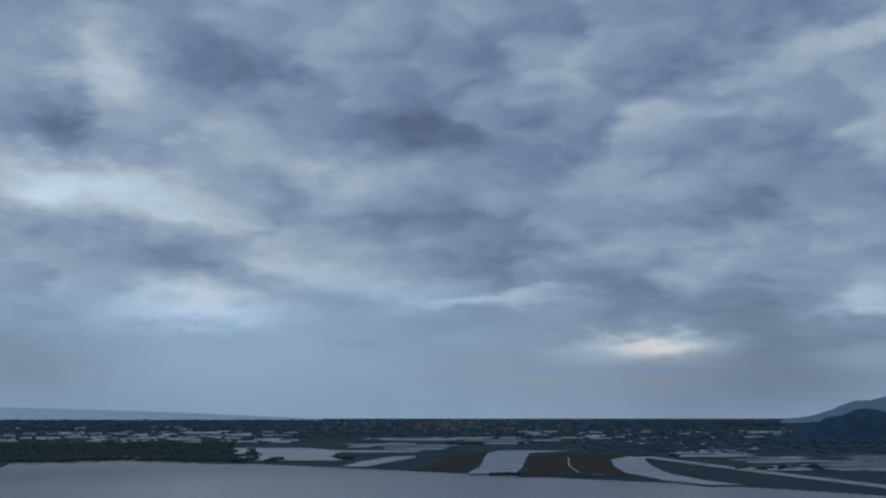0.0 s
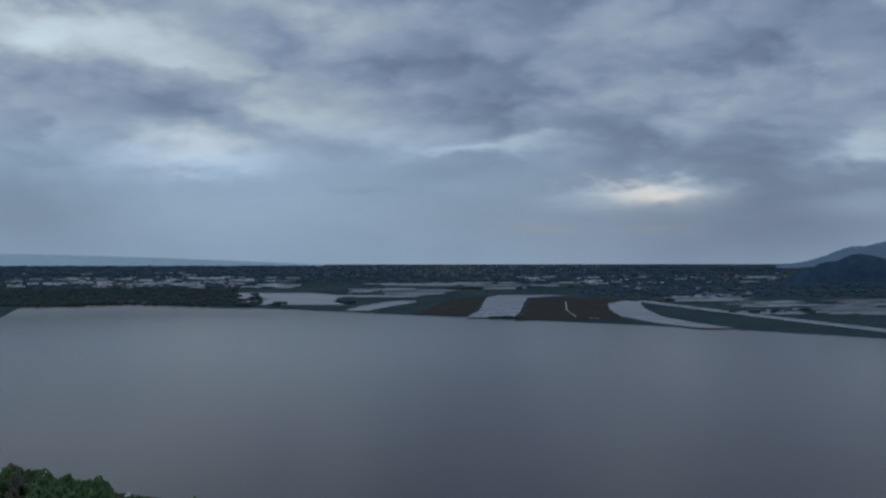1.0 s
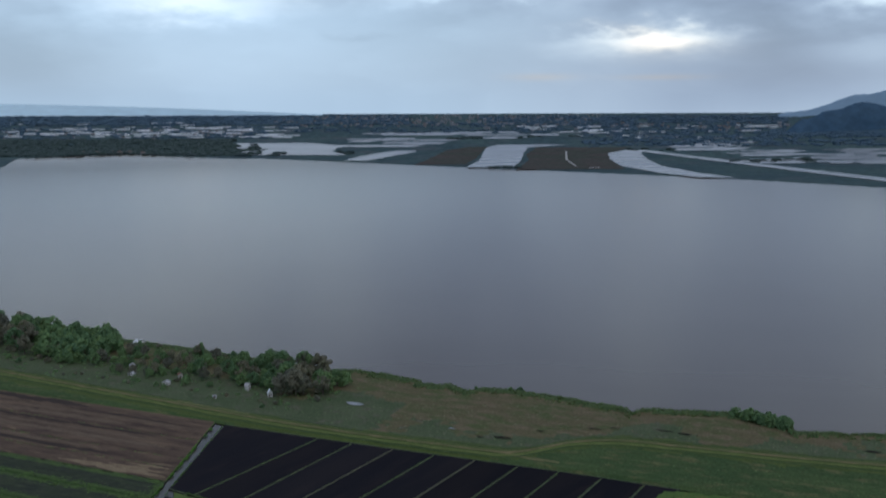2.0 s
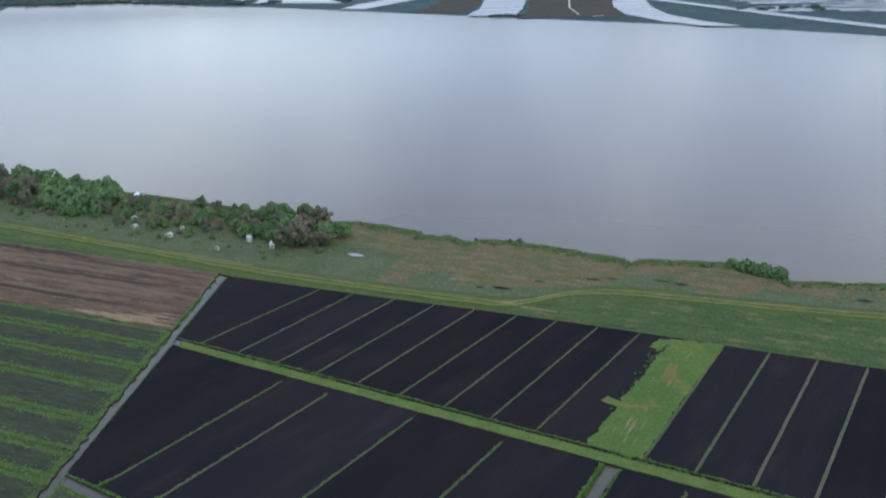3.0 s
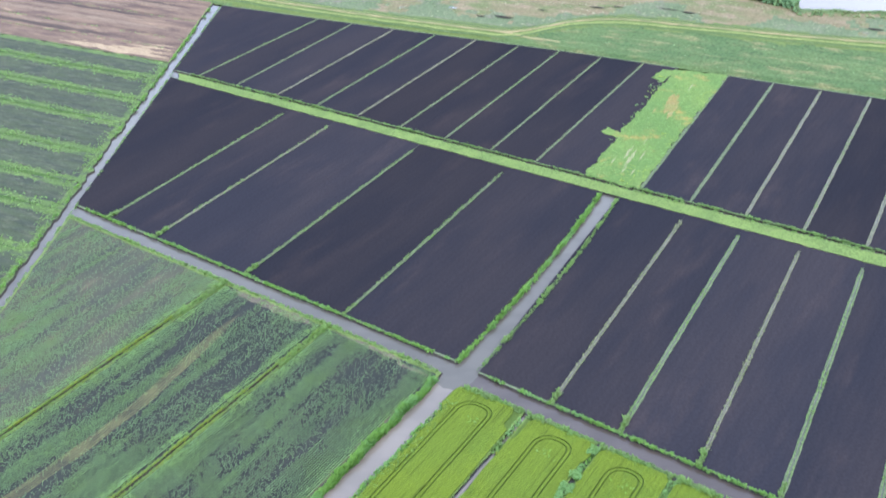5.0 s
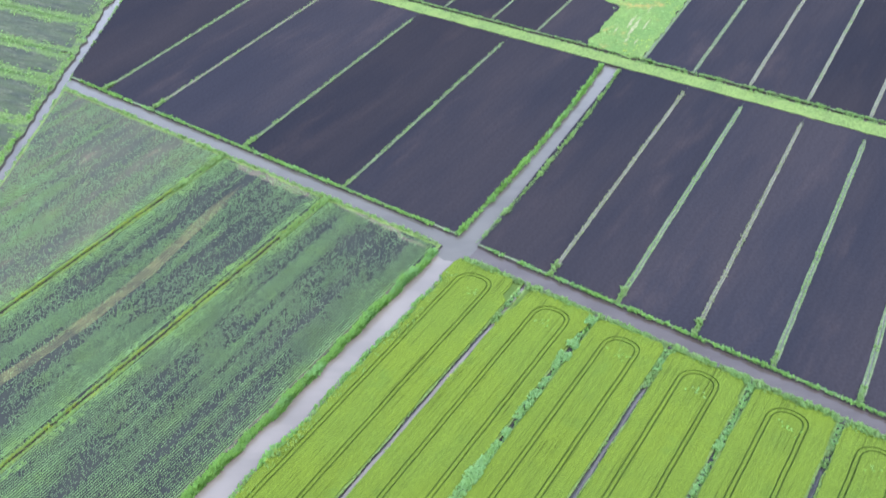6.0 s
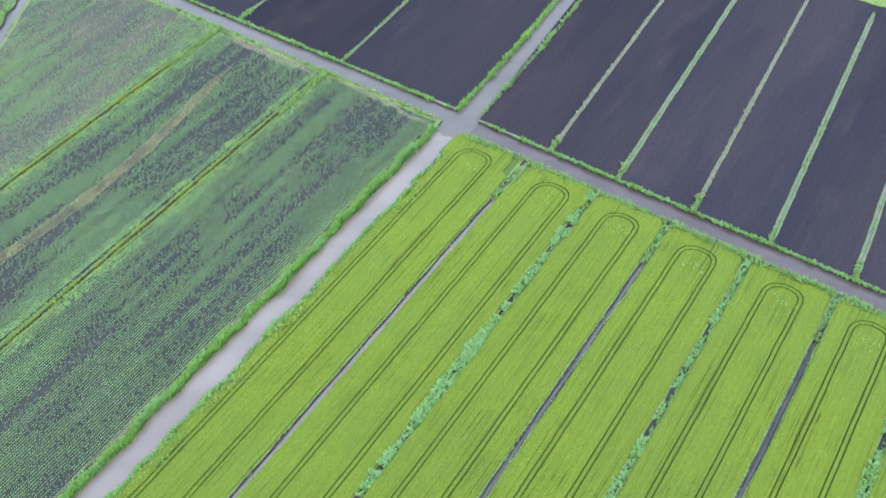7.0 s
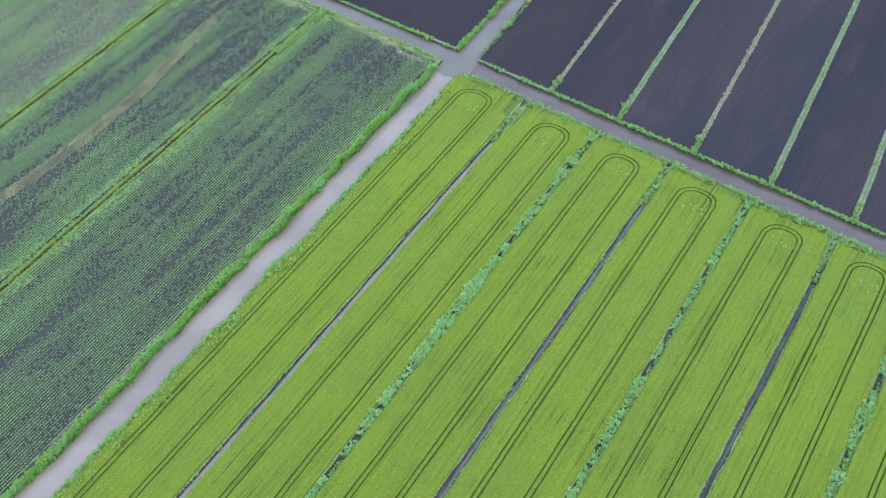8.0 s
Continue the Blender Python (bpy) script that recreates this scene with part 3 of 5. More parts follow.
def far_strip(name, line, mat, label, category, wide=True, z=2.6, wave=0.10, kind="structure"):
    """A flat sheet on the far plain. line: rows of bearing at one side, bearing at the other, angle under the horizon."""
    verts, faces = [], []
    rows = []
    for (a0, b0, d0), (a1, b1, d1) in zip(line, line[1:]):
        for i in range(6):
            f = i / 6
            rows.append((a0 + (a1 - a0) * f, b0 + (b1 - b0) * f, d0 + (d1 - d0) * f))
    rows.append(line[-1])
    for a, b, d in rows:
        wa, wb = wave * wob(d * 60, a, 3.0, 1.0), wave * wob(d * 60, b, 3.0, 6.0)
        for i in range(9):
            f = i / 8
            verts.append(over((a + wa) * (1 - f) + (b + wb) * f, d + 0.008 * wob((a + (b - a) * f) * 7, d * 9, 1.0, 3.0), z))
    for i in range(len(rows) - 1):
        for j in range(8):
            k = i * 9 + j
            faces.append((k, k + 1, k + 10, k + 9))
    return tagged(mesh_object(name, verts, faces, mat), label, category, "", kind)


build_ground()
build_lake()

# the sea beyond the coast, a narrow band under the horizon, coloured pale for haze
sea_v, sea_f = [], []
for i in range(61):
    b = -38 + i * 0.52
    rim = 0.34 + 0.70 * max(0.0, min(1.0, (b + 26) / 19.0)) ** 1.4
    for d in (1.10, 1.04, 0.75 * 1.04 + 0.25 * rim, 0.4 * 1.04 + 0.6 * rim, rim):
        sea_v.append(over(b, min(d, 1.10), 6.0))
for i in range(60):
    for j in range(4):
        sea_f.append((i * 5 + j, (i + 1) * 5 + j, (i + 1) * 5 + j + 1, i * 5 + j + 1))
tagged(mesh_object("sea", sea_v, sea_f, HAZYSEA), "sea along the horizon, pale blue-grey with haze", "sea", "", "structure")

# flooded fields and inlets on the far shore
FLOODS = "sheet of flood water between far marsh fields"
far_strip("inlet", [(-11.6, -5.5, 3.36), (-11.8, -6.3, 3.15), (-11.9, -6.0, 2.95), (-11.8, -5.4, 2.84), (-11.6, -7.6, 2.66)], POND, "broad pale inlet of the lake", "inlet")
far_strip("inlet", [(1.35, 4.1, 4.10), (2.1, 4.5, 3.7), (2.3, 4.6, 3.3), (2.5, 4.9, 2.95), (3.2, 7.2, 2.80)], POND, "broad pale inlet between brown marshes", "inlet")
far_strip("inlet", [(14.6, 16.4, 4.72), (12.2, 14.4, 4.45), (10.2, 12.4, 4.05), (9.5, 11.6, 3.65), (9.4, 11.2, 3.30), (10.4, 11.6, 3.12)], POND, "curving inlet between green marshes", "inlet")
far_strip("flooded_field", [(-5.7, -4.3, 3.70), (-4.8, -3.0, 3.45), (-3.3, -1.6, 3.20), (-2.6, -1.5, 3.12)], POND, FLOODS, "flooded field")
far_strip("brown_marsh", [(4.2, 10.4, 4.22), (4.9, 9.6, 3.7), (4.8, 9.5, 3.3), (5.4, 10.6, 2.95)], FARMOOR, "brown marsh field by the far shore", "marsh", z=1.8)
far_strip("brown_marsh", [(-1.6, 1.3, 3.92), (-0.6, 2.0, 3.5), (0.2, 2.3, 3.1), (1.5, 3.0, 2.9)], FARMOOR, "brown marsh field by the far shore", "marsh", z=1.8)
PATHWAY = material("pale_path", (0.3150, 0.3150, 0.3000), (0.3750, 0.3750, 0.3525), 0.05, 0.5, 0.9, 0.0, spec=0.0, grain=0.2)
far_strip("path", [(7.56, 7.68, 4.06), (7.02, 7.14, 3.66), (6.98, 7.10, 3.18)], PATHWAY, "narrow pale path across brown marsh", "path", z=2.8, wave=0.02)
far_strip("jetty", [(8.35, 8.95, 4.16), (8.35, 8.95, 4.13)], PATHWAY, "pale jetty on the far shore", "jetty", z=2.8, wave=0.02)
# one long straight channel on the right
chan_v, chan_f = [], []
for i in range(41):
    f = i / 40
    b, d = 11.4 + 14.6 * f, 3.18 + 1.98 * f
    w = 0.055 + 0.05 * f + 0.03 * wob(b * 2, 0, 1.0, 8)
    chan_v += [over(b, d + w, 2.9), over(b, d - w, 2.9)]
    if i:
        k = 2 * i
        chan_f.append((k - 2, k, k + 1, k - 1))
tagged(mesh_object("channel", chan_v, chan_f, POND), "long straight water channel across far marsh", "channel", "", "structure")
rng = random.Random(11)
for lo, hi, near, far, count in ((-5.5, 3.0, 2.85, 2.45, 9), (-3.0, 13.0, 2.45, 2.05, 22), (11.0, 17.0, 3.1, 2.4, 9), (17.0, 25.0, 3.95, 3.05, 38), (-24, -6, 2.2, 1.75, 8)):
    for i in range(count):
        b, d = rng.uniform(lo, hi), rng.uniform(far, near)
        w, h = rng.uniform(0.6, 1.9), rng.uniform(0.018, 0.055) * d / 2.4
        s = rng.uniform(-0.3, 0.5)
        if b > 16:
            w, h = w * 0.8, h * 0.7
        far_strip("flooded_field", [(b - w, b + w * 0.8, d + h), (b - w * 0.9 + s, b + w + s, d - h)], POND, FLOODS, "flooded field", wave=0.2)


# ---------------------------------------------------------------- hills
def ridge(name, mat, label, first, last, heights, away, deep, foot):
    """A long hill: its crest goes through heights (degrees over the horizon), evenly spread from bearing first to last."""
    verts, faces = [], []
    cols, rows = 90, 10
    for i in range(cols + 1):
        f = i / cols
        b = first + (last - first) * f
        g = f * (len(heights) - 1)
        k = min(int(g), len(heights) - 2)
        u = g - k
        u = u * u * (3 - 2 * u)
        crest = heights[k] * (1 - u) + heights[k + 1] * u + 0.10 * wob(b * 1.1, 0, 1.0, away * 0.01) + 0.04 * wob(b * 5, 0, 1.0, 2)
        for j in range(rows + 1):
            s = j / rows
            dist = away + deep * s
            top = H + dist * math.tan(radians(crest)) / math.cos(radians(b))
            base = H - dist * math.tan(radians(foot))
            z = base + (top - base) * math.sin(s * math.pi / 2) ** 1.1 + (1 - s) * s * 40 * wob(b * 2.2, s * 4, 1.0, 5)
            verts.append((dist * math.tan(radians(b)), dist, z))
    for i in range(cols):
        for j in range(rows):
            k = i * (rows + 1) + j
            faces.append((k, k + rows + 1, k + rows + 2, k + 1))
    tagged(mesh_object(name, verts, faces, mat, None, None, True), label, "hill", "", "structure")


ridge("hill", HILL, "dark wooded hill beyond the plain, tinted blue with haze", 18.4, 30.0, (-2.2, -1.3, -0.78, -0.33, -0.70, -0.6, -0.2, 0.0, 0.2), 3830, 85, 2.25)
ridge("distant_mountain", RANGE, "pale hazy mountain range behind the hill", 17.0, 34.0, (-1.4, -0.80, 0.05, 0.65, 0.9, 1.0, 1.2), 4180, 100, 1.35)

# ---------------------------------------------------------------- polder: water, fields, verges
wc = [lp(-330, -330), lp(420, -330), lp(420, 300), lp(-330, 215)]
wv = [(x, y, -0.75) for x, y, _ in wc]
tagged(mesh_object("canal_water", wv, [(0, 1, 2, 3)], CANAL), "still turbid grey canal water between the fields", "canal", "", "structure")

TURBID = water_material("turbid_canal_water", (0.0400, 0.0328, 0.0285), (0.0496, 0.0413, 0.0360), 0.14, 0.06, 0.03, 0.8)


def canal_b(p):
    """Middle of the cross canal."""
    return 3.6 - 0.012 * (p + 185) if p < 0 else 0.6 - 0.030 * p + 0.00004 * p * p


def canal_a(q):
    """Middle of the oblique canal on the far side of the row crops."""
    return -186.0 - 0.575 * q


def canal_c(q):
    return -0.4 if q < 0 else -0.2 - 0.00052 * q * q


def band_d(p):
    """The ditch along the grass lane between the two rows of black fields."""
    return 138.6 + 0.040 * p


def edge_shift(a):
    """How far the black fields reach past their straight far edge, in metres."""
    return 3.5 * math.exp(-((a - 75.0) / 95.0) ** 2) + 0.4


def edge_e(p):
    return 275.2 + 0.181 * p + edge_shift(1.016 * p + 166.0)


turbid = [lp(4.5 + 1.5 * wob(q, 0, 3.0), q, -0.745) for q in (-9.5, -6, -3, 0, 3, 7)] + [lp(330, 0, -0.745), lp(330, -15, -0.745)]
tagged(mesh_object("cross_canal_water", turbid, [tuple(range(len(turbid)))], TURBID), "brown turbid water of the cross canal", "canal", "", "structure")

pale_reach = [lp(p, -6.5 + 1.2 * wob(p, 0, 3.0), -0.742) for p in frange(-12, 4.5, 2.0)] + [lp(12, -330, -0.742), lp(-12, -330, -0.742)]
tagged(mesh_object("long_canal_water", pale_reach, [tuple(range(len(pale_reach)))], BROADWATER), "pale lilac-grey water of the long canal", "canal", "", "structure")

BLACK = "bare black peat field with grassy edges"
grass, reeds, pale, yellow, weed = Tufts(3), Tufts(4), Tufts(5), Tufts(6), Tufts(7)


def field_ditch(a, b, half, mat, seed):
    """A shallow field ditch from a to b: a wet furrow between two low banks of sedge."""
    dx, dy = b[0] - a[0], b[1] - a[1]
    length = math.hypot(dx, dy)
    nx, ny = dy / length, -dx / length
    verts, faces, slots = [], [], []
    profile = ((-1.0, -0.02), (-0.75, 0.16), (-0.45, 0.22), (-0.16, 0.03), (0.16, 0.03), (0.45, 0.22), (0.75, 0.16), (1.0, -0.02))
    run = frange(0, 1, 1.5 / length)
    for i, f in enumerate(run):
        x, y = a[0] + dx * f, a[1] + dy * f
        end = min(1.0, 0.4 + 0.6 * min(i, len(run) - 1 - i) / 3)
        shift = 0.16 * wob(x, y, 9.0, seed)
        for k, (u, h) in enumerate(profile):
            w = u * half * end * (1 + 0.22 * wob(x, y, 2.5, seed + k)) + shift
            verts.append(lp(x + nx * w, y + ny * w, h * (1 + 0.5 * wob(x, y, 2.0, k))))
        if i:
            for k in range(7):
                c = (i - 1) * 8 + k
                faces.append((c, c + 8, c + 9, c + 1))
                slots.append(1 if k == 3 else 0)
    ob = mesh_object("field_ditch", verts, faces, [mat, DITCHBED], slots)
    tagged(ob, "narrow field ditch between low sedge banks", "ditch", "field ditches", "structure")


# black fields towards the lake
upper = [(-242.5, -241.0), (-220.5, -216.0), (-194.5, -190.5), (-169.5, -166.0), (-146.0, -142.0), (-121.5, -118.0), (-99.0, -94.0), (-76.0, -70.5), (-53.5, -48.5)]
right = [(-10.5, -0.5), (12.1, 20.7), (34.8, 43.0), (57.6, 65.5), (80.5, 88.5), (103.5, 111.5), (127, 135), (150, 158)]


def black_upper(t0, b0, t1, b1, seed, w0=0.0, w1=0.0):
    q0, q1 = band_d(b0) + 1.2, band_d(b1) + 1.2
    plot("field", [(b0 + w0, q0), (b1 - w1, q1), (t1 - w1, edge_e(t1) - 0.6), (t0 + w0, edge_e(t0) - 0.6)], 0, PEAT, BLACK, (0.7, 0.02, 0.9, 0.02), seed=seed, jag=(0.35, 0.0, 0.35, 0.0), verge_mat=SEDGE,
         group="black peat fields")


black_upper(canal_a(217) + 3.0, canal_a(131) + 3.2, upper[0][0], upper[0][1], 1.0)
for i in range(len(upper) - 1):
    black_upper(*upper[i], *upper[i + 1], 2.0 + i)
black_upper(*upper[-1], -36.0, -25.0, 12.0)
for i in range(len(right) - 1):
    black_upper(*right[i], *right[i + 1], 20.0 + i)
plot("field", [(-25.0, band_d(-25) + 1.0), (-1.0, band_d(-1) + 1.0), (-11.2, edge_e(-11) - 1.5), (-36.0, edge_e(-36) - 4.0)], 0, WEED, "weedy yellow-green fallow plot among black fields",
     (0.8, 0.8, 0.8, 0.8), z=0.25, jag=1.8, seed=31, verge_mat=WEED)
plot("field", [(-37.5, 181.0), (-28.5, 178.0), (-29.0, 183.5), (-36.5, 186.5)], 0, WEED, "small weedy tongue of the fallow plot", (0.5, 0.5, 0.5, 0.5), z=0.18, jag=1.6, seed=33,
     verge_mat=WEED)
plot("field", [(-42.5, 251.0), (-35.0, 248.0), (-35.0, 266.0), (-42.0, 264.0)], 0, WEED, "small weedy corner of the fallow plot", (0.5, 0.5, 0.5, 0.5), z=0.18, jag=1.6, seed=34,
     verge_mat=WEED)
for _ in range(600):                        # weeds of the fallow plot
    f, q = yellow.rng.random(), yellow.rng.random()
    p0, p1 = -25 - 16 * q, -1 - 10 * q
    p, qq = p0 + (p1 - p0) * f, 141 + (118 + 0.1 * p0) * q
    x, y, z = lp(p, qq, 0.2)
    (yellow if wob(p, qq, 16.0, 2.2) > 0.3 else grass).tuft(x, y, z, 1.0, 0.18, 3)
for k, (t, b) in enumerate(upper + right[:-1]):
    foot, tip = (b, band_d(b) + 1), (t, edge_e(t) - 2.5)
    field_ditch(foot, tip, 0.55 if k < 9 else 0.75, PALESEDGE if k in (2, 4, 11, 12, 13) else SEDGE, k)
    for side in (-0.35, 0.35):
        (pale if k % 3 else grass).line((foot[0] + side, foot[1]), (tip[0] + side, tip[1]), 0.3, 0.3, 0.25, 0.8, z=0.1, gaps=0.2)

# the grass lane
lane = frange(-246, 330, 24)
plot("grass_lane", [(-246, 121.5), (330, 141), (330, 150.0), (-252, 127.5)], 0, VERGE, "long green grass lane between black fields", (0.6, 0.6, 0.6, 0.6), z=0.25, jag=0.5, seed=40,
     category="grass lane")
for a, b in zip(lane, lane[1:]):
    grass.line((a, band_d(a) + 1.3), (b, band_d(b) + 1.3), 0.9, 0.6, 0.6, 3.5)
    grass.line((a, band_d(a) - 1.3), (b, band_d(b) - 1.3), 0.9, 0.6, 0.5, 1.8)

# black fields by the cross canal
low_left = [(-174.0, -168.5), (-147.0, -142.3), (-100.0, -95.4), (-56.0, -50.3)]
low_right = [(22.9, 30.0), (45.3, 52.5), (67.9, 76.6), (90.5, 99.4), (113.5, 123.0), (137, 146), (160, 170)]


def black_lower(t0, b0, t1, b1, seed, w0=0.0, w1=0.0):
    plot("field", [(b0 + w0, canal_b(b0) + 3.6), (b1 - w1, canal_b(b1) + 3.6), (t1 - w1, 122.6 + 0.036 * (t1 + 246)), (t0 + w0, 122.6 + 0.036 * (t0 + 246))], 0, PEAT, BLACK,
         (0.8, 0.02, 0.3, 0.02), seed=seed, jag=(0.3, 0.0, 0.3, 0.0), verge_mat=SEDGE, group="black peat fields")


def lower_block(first, lines, last, seed):
    """Neighbouring fields parted by shallow grass-edged ditches that stop short of the lane."""
    cuts = [first, *lines, last]
    for i in range(len(cuts) - 1):
        black_lower(*cuts[i], *cuts[i + 1], seed + i)


lower_block((canal_a(121) + 3.2, canal_a(8) + 3.0), low_left, (-12.4, -4.2), 50)
lower_block((-5.6, 4.2), low_right, (205, 215), 60)
for k, (t, b) in enumerate(low_left + low_right):
    end = 120.0 + 0.036 * (t + 246)
    stop = (t + (b - t) * 0.04, end - 4)
    field_ditch((b, canal_b(b) + 4), stop, (0.62 if k in (4, 6) else 0.9) if k > 3 else 0.55, PALESEDGE if k in (1, 4, 6) else SEDGE, 30 + k)
    for side in (-0.5, 0.5):
        (pale if k in (4, 6) else grass).line((b + side, canal_b(b) + 4), (stop[0] + side, stop[1]), 0.3, 0.32, 0.28, 1.4, z=0.1, gaps=0.1)
    grass.line((b, canal_b(b) + 3.5), (b + (t - b) * 0.07, canal_b(b) + 11), 1.3, 0.6, 0.7, 5.0)

# reed fringes of the canals
cuts = frange(-182, 210, 7)
for a, b in zip(cuts, cuts[1:]):
    if not -5.5 < (a + b) / 2 < 4.0:
        reeds.line((a, canal_b(a) + 3.7), (b, canal_b(b) + 3.7), 0.9, 0.55, 0.6, 4.5, z=-0.1, gaps=0.12)
        grass.line((a, canal_b(a) - 3.3), (b, canal_b(b) - 3.3), 1.2, 0.6, 0.6, 3.5, z=-0.1)
for a, b in zip(frange(5, 128, 6), frange(5, 128, 6)[1:]):
    reeds.line((canal_c(a) - 3.9, a), (canal_c(b) - 3.9, b), 1.3, 0.65, 0.8, 6.0, z=-0.1)
    grass.line((canal_c(a) + 3.7, a), (canal_c(b) + 3.7, b), 1.0, 0.6, 0.6, 4.0, z=-0.1)
for a, b in zip(frange(-260, 216, 8), frange(-260, 216, 8)[1:]):
    reeds.line((canal_a(a) - 3.1, a), (canal_a(b) - 3.1, b), 1.3, 0.6, 0.7, 2.6, z=-0.3, gaps=0.3)
    grass.line((canal_a(a) + 3.1, a), (canal_a(b) + 3.1, b), 1.0, 0.5, 0.5, 2.0, z=-0.2, gaps=0.3)

# row crops
def bank_wave(q, side):
    """How far the long canal's bank bulges, in metres."""
    return 1.3 * wob(q, 0, 15.0, 3.0 + side) + 0.7 * wob(q, 0, 5.0, 8.0 + side)


ROWS = "dark field of young green row crops"


def bare(q):
    """Middle of a streak of bare pale soil in the second field."""
    return -73.7 - 4.0 * (1 - math.cos((q + 82) / 30))


# thin parts of the crop: middle, half widths, weight
THIN = ((-120.0, -18.0, 40.0, 22.0, 0.30), (-62.0, -32.0, 7.0, 26.0, 0.45), (-84.0, -50.0, 6.0, 30.0, 0.35), (-28.0, -16.0, 12.0, 9.0, 0.3), (-106.0, -70.0, 6.0, 40.0, 0.12), (-66.0, -120.0, 8.0, 30.0, 0.25), (-22.0, -112.0, 15.0, 38.0, 0.16), (-16.0, -45.0, 5.0, 40.0, 0.2), (-90.0, -110.0, 5.0, 40.0, 0.25))


def row_field(p0, p1, q0, q1, seed, left=None):
    c = [(left(q0) if left else p0, q0), (p1, q0), (p1, canal_b(p1) - 3.2), (left(q1) if left else p0, canal_b(p0) - 3.2)]
    plot("field", c, 0, ROWSOIL_TAN if left else ROWSOIL, ROWS, (0.3, 0.9, 1.6, 0.9), seed=seed, jag=0.6, group="row crop fields")
    rows_v, rows_f = [], []
    r = random.Random(int(seed))
    p = p0 + 1.6
    while p < p1 - 1.4:
        q = q0
        while q < q1 - 2.5:
            q += 0.54 * r.uniform(0.8, 1.25)
            if left and p < left(q) + 2.0:
                continue
            x, y, _ = lp(p, q)
            vigour = (0.56 if left else 0.62) + 0.40 * wob(p, q * 0.06, 3.0, 1.5) + 0.24 * wob(p, q * 0.3, 7.0, 2.5) + 0.20 * wob(p * 0.5, q * 0.5, 9.0, 6.5) + 0.7 * math.exp(-min(p - p0, p1 - p) / 3.4)
            vigour -= 0.5 * math.exp(-((p - bare(q)) / 2.2) ** 2)
            vigour -= sum(k * math.exp(-((p - cp) / wp) ** 2 - ((q - cq) / wq) ** 2) for cp, cq, wp, wq, k in THIN)
            if vigour < r.uniform(0.0, 0.62):
                continue
            v = min(1.4, max(0.2, vigour)) * r.uniform(0.85, 1.15)
            half, broad = 0.15 + 0.19 * v, 0.07 + 0.08 * v
            for lean in (-1, 1):            # a clump of leaves to either side of the row
                a = PHI + r.gauss(0, 0.16)
                ca, sa = math.cos(a) * half, math.sin(a) * half
                ex, ey = math.sin(a) * broad * lean, -math.cos(a) * broad * lean
                o = r.uniform(-0.06, 0.06)
                k = len(rows_v)
                rows_v += [(x - ca, y - sa, 0.05), (x - ca * 0.5 + ex, y - sa * 0.5 + ey, 0.10 + 0.22 * v), (x + ca * 0.6 + ex, y + sa * 0.6 + ey, 0.12 + 0.2 * v),
                           (x + ca + o, y + sa + o, 0.07)]
                rows_f.append((k, k + 1, k + 2, k + 3) if lean < 0 else (k, k + 3, k + 2, k + 1))
        p += 0.75
    tagged(mesh_object("row_crop", rows_v, rows_f, ROWLEAF), "rows of small green crop plants on dark soil", "crop", "", "stuff")


row_field(-4.6 - 46.0, -5.6, -185, canal_b(-20) - 3.2, 71)
row_field(-97.2, -51.6, -170, canal_b(-70) - 3.2, 72)
row_field(-185.0, -98.6, -120, canal_b(-140) - 3.2, 73, lambda q: canal_a(q) + 3.0)
for p in (-97.9, -51.1):
    grass.line((p - 0.9, -190), (p - 0.9, -2), 0.7, 0.38, 0.4, 4.0)
    grass.line((p + 0.8, -190), (p + 0.8, -2), 0.6, 0.38, 0.35, 3.5)
    yellow.line((p - 0.7, -190), (p - 0.7, -4), 0.5, 0.36, 0.4, 7.0, gaps=0.3)
    yellow.line((p + 0.75, -190), (p + 0.75, -4), 0.4, 0.3, 0.35, 3.0, gaps=0.4)
    for side in (-2.6, 2.4):
        grass.line((p + side, -190), (p + side, -3), 3.4, 0.4, 0.18, 7.0, gaps=0.35)
    grass.line((p, -26), (p, -1), 2.4, 0.6, 0.7, 6.0)
for a, b in zip(frange(-190, -6, 2.5), frange(-190, -6, 2.5)[1:]):
    m, n2 = bank_wave(a, 0), bank_wave(b, 0)
    reeds.line((-5.3 + m, a), (-5.3 + n2, b), 1.9, 0.55, 1.2, 22.0, z=-0.3)
    reeds.line((-5.8 + m, a), (-5.8 + n2, b), 1.4, 0.5, 0.7, 8.0)

# a worn streak of pale soil, and tan headlands along the cross canal
STREAK = material("pale_bare_soil", (0.0639, 0.0668, 0.0331), (0.0820, 0.0805, 0.0389), 0.2, 2.0, 0.95, 0.5, (0.0509, 0.0600, 0.0271), (0.5, 0.7), spec=0.1, stretch=(-PHI, 5.0))
TAN = material("tan_headland", (0.070, 0.060, 0.048), (0.095, 0.082, 0.060), 0.2, 2.0, 0.95, 0.5, (0.05, 0.075, 0.03), (0.48, 0.62), spec=0.1)


